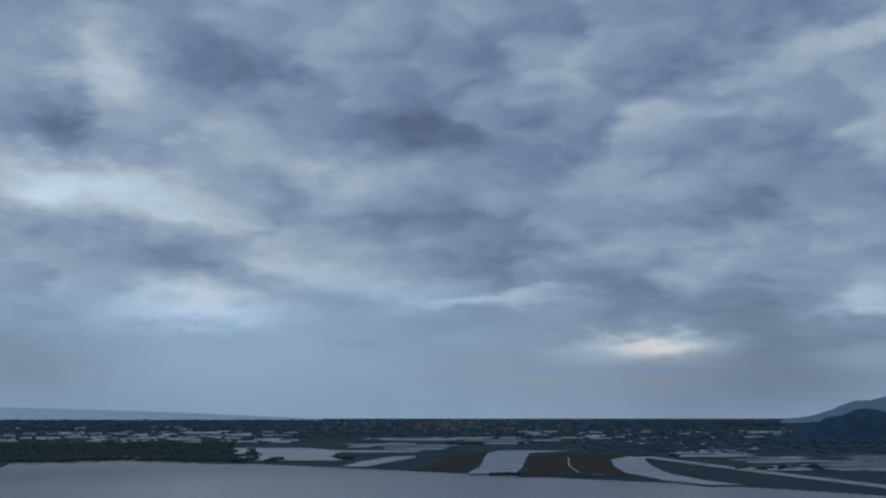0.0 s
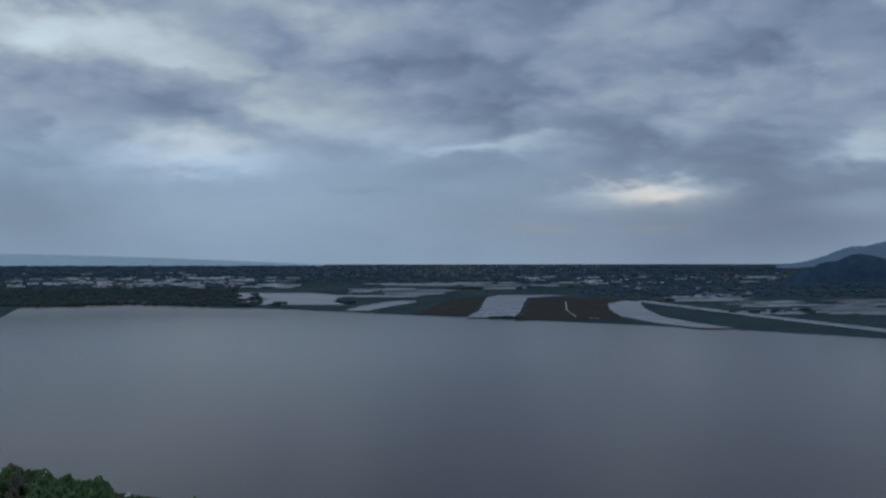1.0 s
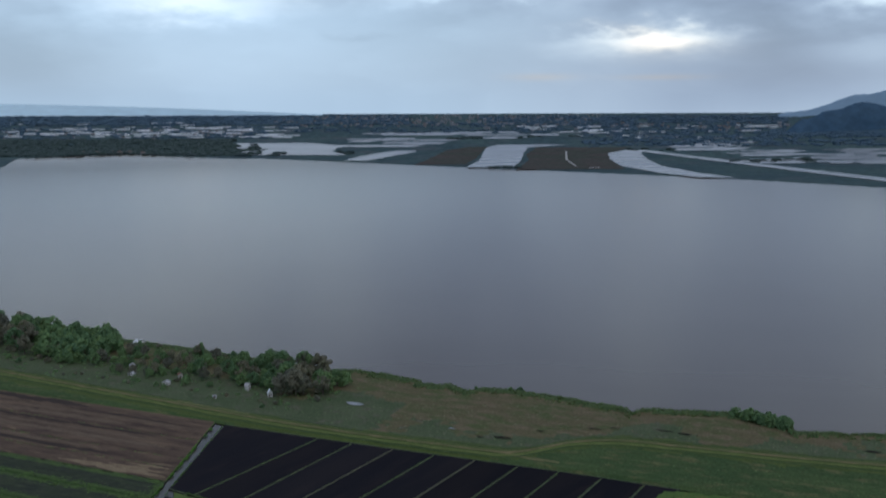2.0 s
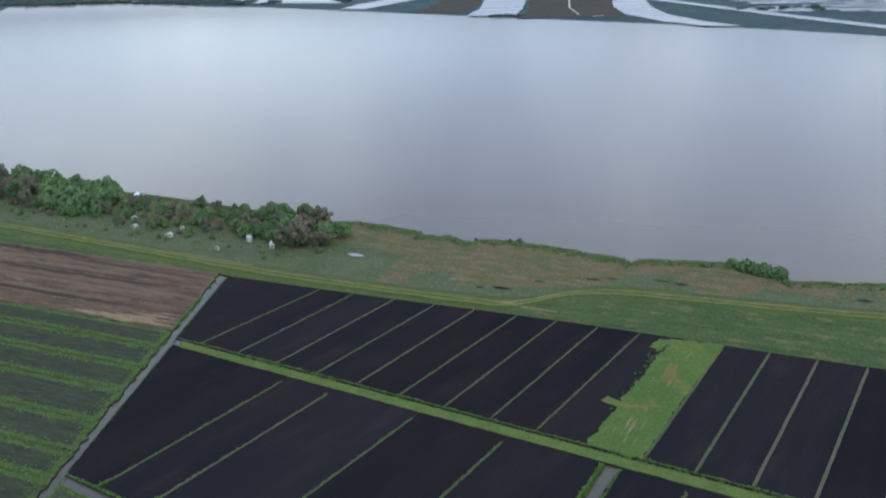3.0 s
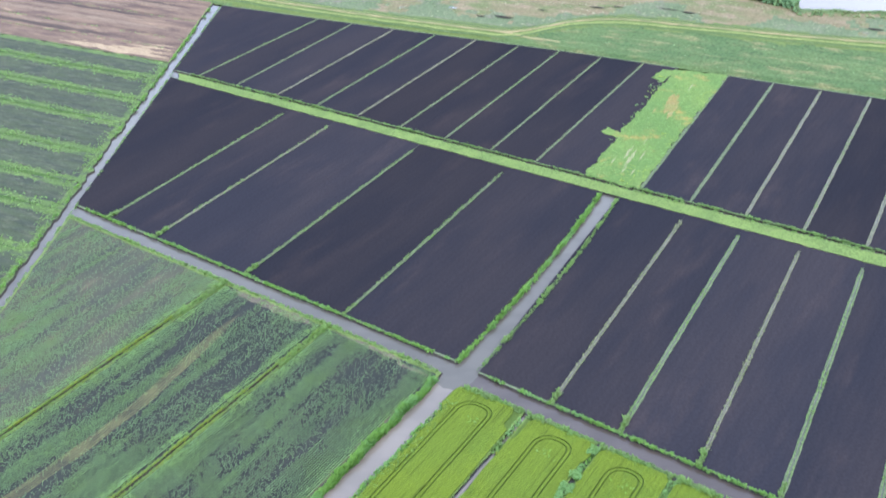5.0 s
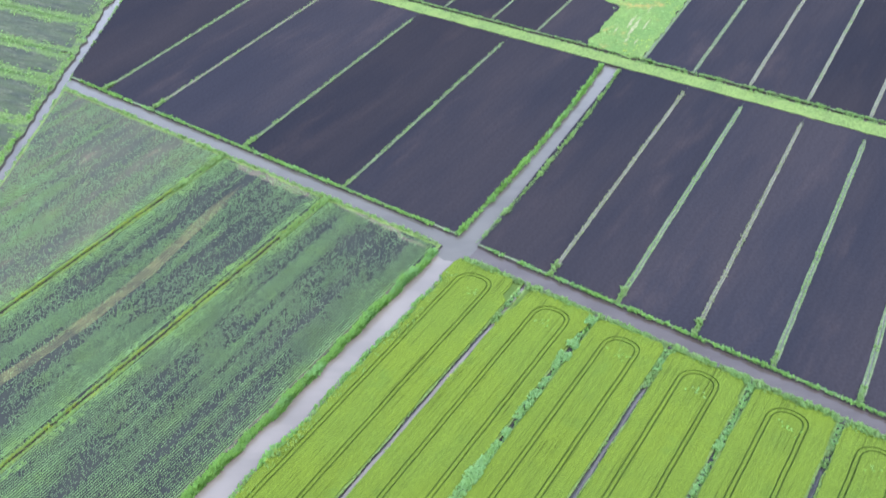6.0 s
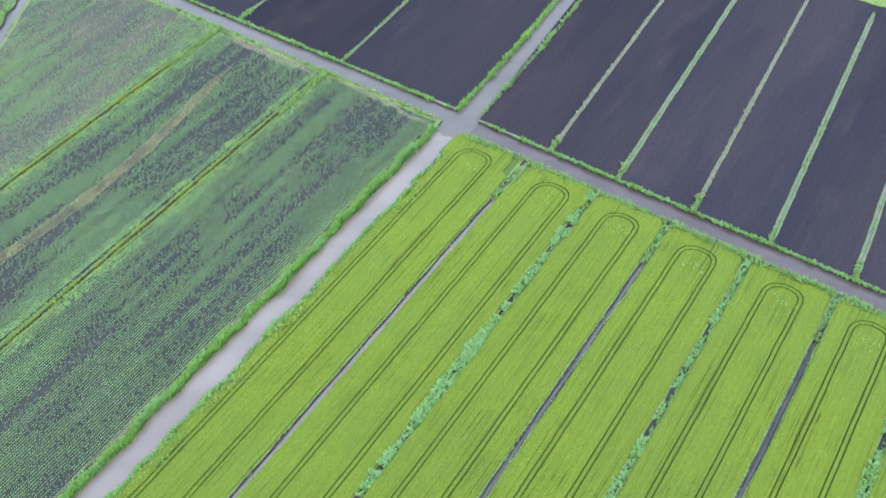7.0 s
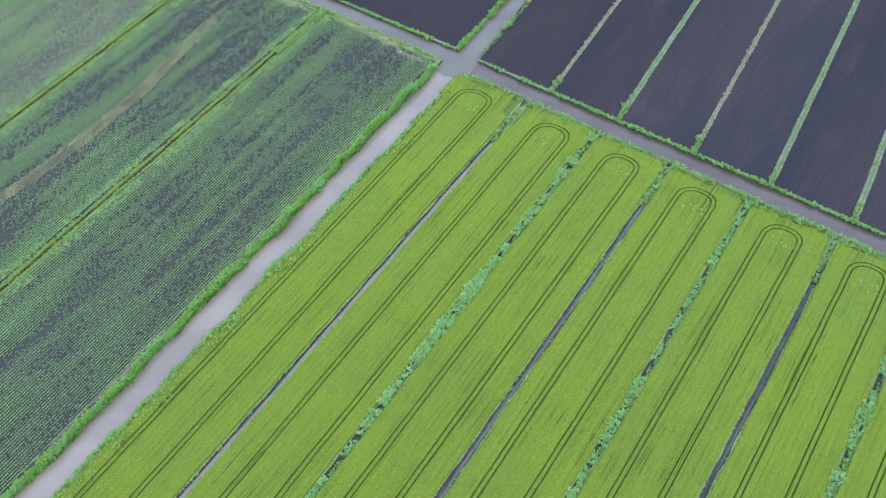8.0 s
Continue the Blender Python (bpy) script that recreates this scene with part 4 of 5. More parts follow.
def soil_patch(name, mat, label, run, half, z=0.02, category="bare soil"):
    """A thin uneven patch of soil along run (pairs p, q)."""
    verts, faces = [], []
    for i, (p, q) in enumerate(run):
        a, b = run[max(0, i - 1)], run[min(len(run) - 1, i + 1)]
        length = math.hypot(b[0] - a[0], b[1] - a[1])
        nx, ny = (b[1] - a[1]) / length, -(b[0] - a[0]) / length
        end = min(1.0, min(i, len(run) - 1 - i) / 6)
        for side in (-1, 1):
            w = side * half * end * (0.75 + 0.9 * wob(p * 2, q * 2, 9.0, side + 3.0) + 0.4 * wob(p, q, 2.0, side)) + 0.01 * side
            verts.append(lp(p + nx * w, q + ny * w, z))
        if i:
            faces.append((2 * i - 2, 2 * i - 1, 2 * i + 1, 2 * i))
    tagged(mesh_object(name, verts, faces, mat), label, category, "", "structure")


for off in (-1.7, -0.9, -0.1, 0.7, 1.5):
    start, stop_ = -10 - 6 * abs(off) + 5 * wob(off * 9, 0, 1.0, 2.0), -140 + 9 * abs(off) + 12 * wob(off * 7, 0, 1.0, 5.0)
    soil_patch("bare_streak", STREAK, "worn streak of pale bare soil in the row crops", [(bare(q) + off + 0.5 * wob(q, off * 5, 14.0, 2.0), q) for q in frange(start, stop_, 1.5)], 0.36)
soil_patch("headland", TAN, "tan bare headland between row crops and canal", [(p, canal_b(p) - 6.0) for p in frange(-94, -54, 1.5)], 2.2)
soil_patch("headland", TAN, "tan bare headland between row crops and canal", [(p, canal_b(p) - 5.4 - 1.5 * (p > -20)) for p in frange(-47, -7, 1.5)], 1.1)
soil_patch("headland", TAN, "tan bare headland beside the canal reeds", [(-7.6 + bank_wave(q, 0), q) for q in frange(-12, -170, 1.5)], 0.5)

DRYWEED = material("dry_weeds", (0.150, 0.122, 0.046), (0.118, 0.124, 0.044), 0.15, 1.2, 0.95, 0.6, (0.185, 0.155, 0.085), (0.54, 0.70), spec=0.05, grain=0.6)
PALEWEED = material("bleached_weeds", (0.170, 0.172, 0.098), (0.132, 0.158, 0.070), 0.3, 1.5, 0.95, 0.6, spec=0.05, grain=0.6)
for k, (p, q, long_, half) in enumerate(((-21.5, 226.0, 26.0, 2.6), (-19.0, 222.0, 20.0, 2.2), (-24.0, 231.0, 16.0, 2.0), (-17.5, 214.0, 12.0, 1.4), (-25.5, 215.0, 9.0, 1.2))):
    soil_patch("dry_weed_patch", DRYWEED, "dry orange-brown weeds in the fallow plot", [(p - 0.1 * d, q + d) for d in frange(-long_ / 2, long_ / 2, 1.2)], half, 0.27 + 0.005 * k, "weeds")
for k, (p, q, long_) in enumerate(((-18.0, 168.0, 16.0), (-15.0, 163.0, 20.0), (-11.5, 168.0, 12.0), (-13.0, 152.0, 9.0), (-9.0, 152.0, 8.0), (-20.5, 158.0, 8.0), (-16.0, 182.0, 9.0), (-21.0, 250.0, 10.0))):
    soil_patch("pale_weed_streak", PALEWEED, "pale bleached weeds in the fallow plot", [(p - 0.1 * d, q + d) for d in frange(-long_ / 2, long_ / 2, 1.0)], 0.8, 0.30 + 0.004 * k, "weeds")

# cereal strips by the camera
CEREAL = "strip of bright green young cereal with wheel tracks"
ditches = [3.0, 25.9, 49.6, 73.0, 97.0, 121.0, 143.9, 168.0, 192.0]
TRACKS = [(12.4, 5.1), (38.95, 5.0), (61.4, 4.7), (84.5, 4.85), (108.9, 4.65), (131.9, 4.6), (156.0, 4.6), (180.0, 4.6)]     # middle of each strip's wheel tracks, half their spread


def cereal_strip(p0, p1, seed, near=-300.0):
    """A standing crop with a tractor's two wheel tracks that turn at the head of the strip."""
    top, z = 0.42, -0.05
    q1 = canal_b((p0 + p1) / 2) - 4.6
    (mid, radius), tread, gap = TRACKS[seed - 1], 0.60, 0.19
    head = q1 - 4.3 - radius

    def outline(r):
        """The tracks' course, opened by r metres from its middle line."""
        run = [(mid - r, near)]
        for i in range(17):
            a = math.pi - math.pi * i / 16
            bulge = 1.0 + (0.10 if a < math.pi / 2 else 0.02) * math.sin(2 * a) ** 2
            run.append((mid + r * math.cos(a) * bulge, head + r * 1.0 * math.sin(a) * bulge))
        run.append((mid + r, near))
        long = [run[0]]
        for i in range(1, len(run)):
            a, b = run[i - 1], run[i]
            steps = max(1, int(math.hypot(b[0] - a[0], b[1] - a[1]) / 3.0))
            for j in range(1, steps + 1):
                f = j / steps
                long.append((a[0] + (b[0] - a[0]) * f, a[1] + (b[1] - a[1]) * f))
        return [(x + 0.12 * wob(x, y, 7.0, seed), y) for x, y in long]

    root = new("cereal_strip")
    tagged(root, CEREAL, "crop", "cereal strips", "structure")

    def band(name, outer, inner):
        """A stand of crop between two lines, with its stalks in a darker green at the sides."""
        verts, faces, slots = [], [], []
        n = len(outer)
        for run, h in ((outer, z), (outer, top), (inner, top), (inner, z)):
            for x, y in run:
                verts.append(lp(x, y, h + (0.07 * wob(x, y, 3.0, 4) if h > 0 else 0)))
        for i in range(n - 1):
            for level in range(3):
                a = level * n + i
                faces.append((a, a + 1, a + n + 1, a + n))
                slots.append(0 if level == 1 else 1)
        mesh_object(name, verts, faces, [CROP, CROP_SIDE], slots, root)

    rim = []
    ref = outline(radius + tread + gap)
    for x, y in ref:                        # the strip's own edge, point by point beside the outer track
        if y <= head:
            side = p0 + 0.75 if x < mid else p1 - 0.75
            rim.append((side + 0.4 * wob(side, y, 6.0, seed) + (bank_wave(y, 1) if seed == 1 and x < mid else 0), y))
        else:
            a = math.atan2(y - head, x - mid)
            w = (p1 - p0) / 2 - 0.9
            cx, cy = math.cos(a), math.sin(a)
            k = min(w / abs(cx) if abs(cx) > 1e-6 else 1e9, (q1 - head) / abs(cy) if abs(cy) > 1e-6 else 1e9)
            rim.append((mid + cx * k + 0.3 * wob(x, y, 3.0, seed), head + cy * k))
    band("crop_margin", rim, ref)
    band("crop_between_tracks", outline(radius + tread - gap), outline(radius - tread + gap))
    core = outline(radius - tread - gap)
    band("crop_core", core, [(mid, min(y, head)) for x, y in core])
    plot("field", [(p0 + 0.3, near), (p1 - 0.3, near), (p1 - 0.3, q1 + 0.6), (p0 + 0.3, q1 + 0.6)], 0, CROPSOIL, "soil under a cereal strip in a shaded green", (0.6, 0.6, 0.9, 0.6), z=-0.06,
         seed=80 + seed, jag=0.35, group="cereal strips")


for i in range(len(ditches) - 1):
    for _ in range(10):                     # trampled curls where the tractor turned
        p, q = (ditches[i] + ditches[i + 1]) / 2 + grass.rng.gauss(0.5, 1.4), -15.5 + grass.rng.gauss(0, 1.2)
        x, y, z = lp(p, q + canal_b(p), 0.4)
        (grass if grass.rng.random() < 0.5 else reeds).tuft(x, y, z, 0.5, 0.25, 3)
    cereal_strip(ditches[i] + (0.3 if i == 0 else 0.45), ditches[i + 1] - 0.45, i + 1)
    a, b = ditches[i], ditches[i + 1]
    q = canal_b((a + b) / 2) - 4.4
    grass.line((a + 1, q), (b - 1, q), 2.0, 0.6, 0.8, 9.0)
DITCHMUD = material("black_ditch_mud", (0.0150, 0.0168, 0.0175), (0.0250, 0.0280, 0.0270), 0.3, 2.0, 0.7, 0.4, (0.0375, 0.0476, 0.0351), (0.58, 0.7), spec=0.2)
for k, p in enumerate(ditches[1:-1]):
    bed_v, bed_f, trickle_v, trickle_f = [], [], [], []
    for i, q in enumerate(frange(-260, canal_b(p) - 5.5, 2.0)):
        m = 0.25 * wob(p, q, 7.0, 4.0)
        w = 0.78 + 0.2 * wob(p, q, 4.0, 2.0)
        wet = (0.52 if k == 0 else 0.30 if k == 2 else 0.10) + 0.22 * wob(p, q, 16.0, 6.0)
        wet = max(0.01, min(w - 0.1, wet))
        bed_v += [lp(p + m - w, q, -0.62), lp(p + m, q, -0.70), lp(p + m + w, q, -0.62)]
        trickle_v += [lp(p + m + 0.2 - wet, q, -0.60), lp(p + m + 0.2 + wet, q, -0.60)]
        if i:
            bed_f += [(3 * i - 3, 3 * i - 2, 3 * i + 1, 3 * i), (3 * i - 2, 3 * i - 1, 3 * i + 2, 3 * i + 1)]
            trickle_f.append((2 * i - 2, 2 * i - 1, 2 * i + 1, 2 * i))
    tagged(mesh_object("ditch_bed", bed_v, bed_f, DITCHMUD), "dark muddy bed of a narrow field ditch", "ditch", "cereal ditches", "structure")
    if k % 2 == 0:
        tagged(mesh_object("ditch_water", trickle_v, trickle_f, BROADWATER if k == 0 else CANAL), "thread of still water in a field ditch", "water", "cereal ditches", "structure")
    # every other ditch is choked with blue-green weed, the others are open
    if k % 2:
        for a, b in zip(frange(-200, -6, 4), frange(-200, -6, 4)[1:]):
            thick = 0.7 * wob(a, p, 11.0, 2.0) + 0.4 * wob(a, p, 40.0, 5.0) + 0.12
            weed.line((p - 0.1, a), (p - 0.1, b), 1.2 + 4.0 * max(0, thick), 0.5, 0.5, 5.0 + 30 * max(0, thick), z=-0.1 + 0.5 * max(0, min(1, 4 * thick)), gaps=0.2)
            reeds.line((p + 0.5, a), (p + 0.5, b), 0.6, 0.5, 0.6, 2.0, z=-0.3)
    else:
        grass.line((p - 0.8, -200), (p - 0.8, -8), 0.3, 0.3, 0.3, 1.4, z=-0.2)
        yellow.line((p + 1.0, -200), (p + 1.0, -8), 0.3, 0.3, 0.4, 1.0, z=0.0, gaps=0.4)
        weed.line((p, -16), (p, -7), 1.8, 0.5, 0.6, 4.5, z=0.1)
        grass.line((p, -24), (p, -8), 1.6, 0.6, 0.7, 4.0, z=-0.2)
for a, b in zip(frange(-200, -12, 3), frange(-200, -12, 3)[1:]):
    m = bank_wave((a + b) / 2, 1)
    reeds.line((3.2 + m, a), (3.2 + m, b), 1.5, 0.6, 0.7, 7.0, z=-0.3)
    yellow.line((4.9 + m * 0.6, a), (4.9 + m * 0.6, b), 2.8, 0.5, 0.6, 2.2, z=0.1)
    grass.line((4.9 + m * 0.6, a), (4.9 + m * 0.6, b), 3.0, 0.5, 0.7, 2.0, z=0.1)

# ---------------------------------------------------------------- fields past the oblique canal
STUB = "brown harvested field with pale stubble streaks"


def ca_at(b):
    """Where the oblique canal crosses a line b metres from the fields' far edge, in the dike's own grid."""
    return -152.0 - 0.372 * b


def left_plot(b0, b1, soil, label, seed, verge=(0.4, 0.6, 0.4, 0.4), vm=None):
    plot("field", [(-560, b0), (ca_at(b0) - 2.4, b0), (ca_at(b1) - 2.4, b1), (-560, b1)], 0, soil, label, verge, seed=seed, jag=0.5 if vm is None else (1.6, 1.4, 1.6, 0.5), place=dk, verge_mat=vm, group="fields past the canal", z=0.02)


FURROW = material("rank_furrow_grass", (0.030, 0.062, 0.018), (0.044, 0.078, 0.024), 0.1, 1.5, 0.95, 0.5, spec=0.05, grain=0.5)
PALESTUBBLE = material("pale_stubble", (0.128, 0.092, 0.068), (0.150, 0.112, 0.080), 0.05, 1.2, 0.95, 0.5, (0.105, 0.076, 0.056), (0.48, 0.62), spec=0.05, grain=0.5, stretch=(-EDGE, 6.0))
STRAW = material("pale_straw_litter", (0.235, 0.178, 0.112), (0.180, 0.132, 0.088), 0.12, 1.2, 0.95, 0.5, (0.300, 0.240, 0.160), (0.56, 0.72), spec=0.05, grain=0.6, stretch=(-EDGE, 4.0))
DARKSTUBBLE = material("damp_dark_stubble", (0.046, 0.036, 0.032), (0.060, 0.046, 0.038), 0.06, 1.2, 0.95, 0.5, (0.085, 0.066, 0.046), (0.55, 0.72), spec=0.05, grain=0.4, stretch=(-EDGE, 5.0))


def dike_strip(name, mat, label, first, last, middle, width, z, category):
    """A long ragged strip of soil or grass that runs along the dike, tapering at its ends."""
    verts, faces = [], []
    run = frange(first, last, 2.5)
    for i, a in enumerate(run):
        m = middle(a)
        end = min(1.0, 0.12 + min(i, len(run) - 1 - i) / 9)
        for side in (-1, 1):
            w = width * end * (0.5 + 0.35 * wob(a, m + side * 40, 7.0, side) + 0.15 * wob(a, m, 2.6, side + 4))
            verts.append(dk(a, m + side * max(0.05, w), z))
        if i:
            faces.append((2 * i - 2, 2 * i, 2 * i + 1, 2 * i - 1))
    tagged(mesh_object(name, verts, faces, mat), label, category, "", "structure")


left_plot(-88.0, 3.0, BROWN, STUB, 90)
for k, (b, a0, a1, wide) in enumerate(((-83.5, -200, -125, 5.5), (-79.0, -168, -128, 5.0), (-74.0, -160, -129, 4.0), (-69.5, -148, -131, 3.5), (-47.0, -330, -150, 5.0), (-39.0, -300, -170, 3.6),
                                       (-22.0, -420, -200, 5.2), (-14.0, -300, -158, 3.4), (-62.0, -280, -190, 3.0))):
    dike_strip("straw_streak", STRAW if k < 4 else PALESTUBBLE, "pale straw litter on the harvested field", a0, a1, lambda a, m=b: m + 1.2 * wob(a, m, 24.0, 7.0), wide, 0.035 + 0.004 * k, "straw")
for k, (b, a0, a1, wide) in enumerate(((-3.0, -480, -250, 7.0), (-67.0, -330, -175, 4.0), (-33.0, -360, -170, 3.0), (-10.0, -240, -165, 2.5))):
    dike_strip("damp_streak", DARKSTUBBLE, "dark damp streak on the harvested field", a0, a1, lambda a, m=b: m + 1.0 * wob(a, m, 24.0, 9.0), wide, 0.075 + 0.004 * k, "soil")
for b, far in ((-30.0, -420), (-58.0, -420), (-72.0, -300)):
    for a in frange(far, ca_at(b) - 14, 16):
        if wob(a, b, 30.0, 3.0) > -0.2:
            grass.line((a, b + 2 * wob(a, b, 20.0)), (a + 16, b + 2 * wob(a + 16, b, 20.0)), 1.6, 0.5, 0.2, 1.6, gaps=0.3, place=dk)
bounds = [-88.4, -109.5, -134.0, -158.5, -188.3, -213.5, -234.0, -263.0, -289.0, -315.0]
for i in range(len(bounds) - 1):
    left_plot(bounds[i + 1], bounds[i], BANDDARK, "dark sown strip with green grassy borders", 91 + i, (4.2, 3.4, 4.2, 0.4), BANDGREEN)
    if i < 7:
        b = bounds[i + 1]
        dike_strip("furrow", FURROW, "dark grassy furrow between sown strips", -440, ca_at(b) - 8, lambda a, m=b: m + 0.5 * wob(a, m, 18.0, 4.0), 2.0, 0.09, "furrow")
    grass.line((-330, bounds[i + 1] + 2.6), (ca_at(bounds[i + 1]) - 6, bounds[i + 1] + 2.6), 7.0, 0.6, 0.22, 2.6, place=dk, gaps=0.3)
    grass.line((-330, bounds[i + 1] - 2.6), (ca_at(bounds[i + 1]) - 6, bounds[i + 1] - 2.6), 7.0, 0.6, 0.22, 2.6, place=dk, gaps=0.3)
    grass.line((ca_at(bounds[i + 1]) - 7, bounds[i + 1]), (ca_at(bounds[i]) - 7, bounds[i]), 5.0, 0.6, 0.25, 2.5, place=dk, gaps=0.35)

# ---------------------------------------------------------------- dike, track and marsh
SHORE = ((-760, 168), (-440, 153), (-360, 148), (-273, 143), (-200, 136), (-141, 131), (-126, 139), (-95, 135), (-73, 131), (-70, 125), (-48, 128), (-31, 121), (-26, 131), (0, 134),
         (33, 131), (54, 126), (73, 125), (81, 115), (86, 127), (101, 131), (135, 139), (172, 134), (178, 117), (195, 123), (232, 133), (420, 140), (800, 150))
ROAD = ((-760, 66), (-370, 34.5), (-311, 29.4), (-257, 24.9), (-207, 20.9), (-160, 16.9), (-115, 13.6), (-56, 13.0), (0, 14.6), (30, 16.4), (41, 22.5), (48, 33), (58, 45.3), (68, 53.5), (77, 58.6),
        (90, 62.0), (121, 64.8), (152, 67.6), (183, 70.4), (232, 77), (800, 150))


def along(line, a):
    """The value at a on a line of (a, b) pairs."""
    for (a0, b0), (a1, b1) in zip(line, line[1:]):
        if a <= a1:
            f = max(0.0, min(1.0, (a - a0) / (a1 - a0)))
            return b0 + (b1 - b0) * f
    return line[-1][1]


def shore_b(a):
    """The lake's edge, with the small bays and bulges of the reeds."""
    return along(SHORE, a) - 1.0 + 1.6 * wob(a, 0, 11.0, 2.0) + 0.9 * wob(a, 0, 4.0, 5.0)


@functools.lru_cache(maxsize=None)
def road_b(a):
    """Middle of the sandy track."""
    return sum(along(ROAD, a + d) for d in (-8, -5, -2, 0, 2, 5, 8)) / 7


def canopy(a, bb):
    """Height of the dense reeds that stand along the water, in metres."""
    deep = 7.5 + 5.0 * wob(a, 0, 22.0, 6.0) + (0 if a < 172 else -3.5)
    rise = max(0.0, min(1.0, (bb - shore_b(a) + deep) / 3.0))
    return rise * (1.5 + 0.9 * wob(a, bb, 9.0, 3.0) + 0.5 * wob(a, bb, 3.5, 1.0))


def build_marsh():
    verts, faces, slots = [], [], []
    cols = frange(-720, 760, 2.5)
    shares = [0.0] + [0.02 + 0.88 * i / 40 for i in range(41)] + [0.915, 0.93, 0.945, 0.96, 0.975, 0.988, 1.0, 1.004, 1.03]
    for a in cols:
        s = shore_b(a)
        road = road_b(a)
        for k in shares:
            first = 2.6 + 0.005 * a + edge_shift(a)
            bb = first + (s - first) * k
            crown = 1.3 * math.exp(-((bb - road) / 7.0) ** 2)
            z = 0.35 + crown + 0.25 * wob(a, bb, 12.0, 2.0) + canopy(a, bb)
            if k == 0.0:
                z = -0.8
            if k > 1.0:
                z = 0.1 if k < 1.01 else -1.5
            verts.append(dk(a, bb, z))
    n = len(shares)
    for i in range(len(cols) - 1):
        for j in range(n - 1):
            faces.append((i * n + j, (i + 1) * n + j, (i + 1) * n + j + 1, i * n + j + 1))
            a, bb = cols[i], 4.0 + (shore_b(cols[i]) - 4.0) * (shares[j] + shares[j + 1]) / 2
            d = bb - road_b(a)
            patch = 40 * wob(a, bb, 40, 5) + 12 * wob(a, bb, 7.0, 8.0)
            if canopy(a, bb) > 0.35:
                slots.append(4)
            elif abs(d) < 11 + 3 * wob(a, 0, 20, 1):
                slots.append(1)
            elif d < 0:
                slots.append(2)
            else:
                slots.append(3 if d < (75 if a < -60 else 26) + patch else 0)
    tagged(mesh_object("marsh_ground", verts, faces, [MARSH, DIKE, MEADOW, MARSHGREEN, REEDBED], slots, None, True), "grassy dike and reed marsh along the lake shore", "marsh", "", "structure")


build_marsh()


def ribbon(name, mat, label, first, last, middle, width, lift, category="track"):
    verts, faces = [], []
    run = frange(first, last, 3.0)
    for i, a in enumerate(run):
        m = middle(a)
        w = width * (1 + 0.35 * wob(a, 0, 9.0, 3))
        slope = (middle(a + 1) - middle(a - 1)) / 2
        nx, nb = -slope / math.hypot(1, slope), 1 / math.hypot(1, slope)
        for k in (-1, 0, 1):
            zz = 0.35 + 1.3 * math.exp(-((m + nb * k * w / 2 - road_b(a + nx * k * w / 2)) / 7.0) ** 2) + 0.25 * wob(a, m, 12.0, 2.0)
            verts.append(dk(a + nx * k * w / 2, m + nb * k * w / 2, zz + lift))
        if i:
            for k in range(2):
                faces.append(((i - 1) * 3 + k, i * 3 + k, i * 3 + k + 1, (i - 1) * 3 + k + 1))
    tagged(mesh_object(name, verts, faces, mat), label, category, "", "structure")


ribbon("track", TRACK, "pale sandy farm track along the dike", -700, 740, road_b, 2.3, 0.16)
ribbon("track", TRACK, "worn sandy turning place beside the track", -203, -143, lambda a: 23.5 - 0.06 * (a + 170), 4.2, 0.12)
ribbon("track", TRACK, "faint sandy wheel track at the field edge", 24, 62, lambda a: 16.0 + 0.02 * (a - 24), 2.2, 0.12)

# a darker and a paler green for the lines beside the track
DARKGRASS = material("rank_dike_grass", (0.040, 0.072, 0.030), (0.054, 0.086, 0.034), 0.1, 1.0, 0.95, 0.6, (0.075, 0.105, 0.045), (0.5, 0.7), spec=0.1, grain=0.5)
LIGHTGRASS = material("mown_dike_grass", (0.125, 0.160, 0.052), (0.145, 0.172, 0.062), 0.1, 1.0, 0.95, 0.4, (0.100, 0.140, 0.045), (0.5, 0.7), spec=0.1, grain=0.3)
for off, wide, mat_, words in ((7.5, 1.5, DARKGRASS, "dark green line along the dike"), (-7.0, 1.3, DARKGRASS, "dark green line along the dike"),
                               (4.6, 1.6, LIGHTGRASS, "pale strip of the grassy dike"), (-4.2, 1.4, LIGHTGRASS, "pale strip of the grassy dike")):
    ribbon("grass_strip", mat_, words, -640, 700, lambda a, o=off: road_b(a) + o + 0.8 * wob(a, o, 16.0), wide, 0.14, "grass")

# reeds, sedge and scrub of the marsh
marsh_green, marsh_dry = Tufts(21), Tufts(22)
for _ in range(16000):
    a = marsh_green.rng.uniform(-330, 330)
    s = shore_b(a)
    bb = marsh_green.rng.uniform(6, s - 1)
    x, y, z = dk(a, bb, 0.35)
    d = bb - road_b(a)
    if abs(d) < 4:
        continue
    dry = wob(a, bb, 22.0, 9.0) + 0.25 * wob(a, bb, 7.0, 3.0) + (0.25 if a > -60 else -0.2)
    if d > 14 and dry > 0.05 and bb < s - 9:
        if marsh_dry.rng.random() < 0.15:
            marsh_dry.tuft(x, y, z, 1.2, 0.22, 3)
    elif bb > s - 9:
        marsh_green.tuft(x, y, z + 0.8 * canopy(a, bb), 1.0, 0.8, 5)
    else:
        if marsh_green.rng.random() < 0.02:
            marsh_green.tuft(x, y, z, 1.1, 0.2, 3)
for a in frange(-600, 620, 1.1):
    s = shore_b(a)
    for _ in range(3):
        a1, b1 = a + marsh_green.rng.uniform(-1, 1), s - marsh_green.rng.uniform(-0.6, 1.5)
        x, y, z = dk(a1, b1, 0.0)
        marsh_green.tuft(x, y, z, 0.9, 1.2 + 0.8 * canopy(a1, min(b1, s)), 6)
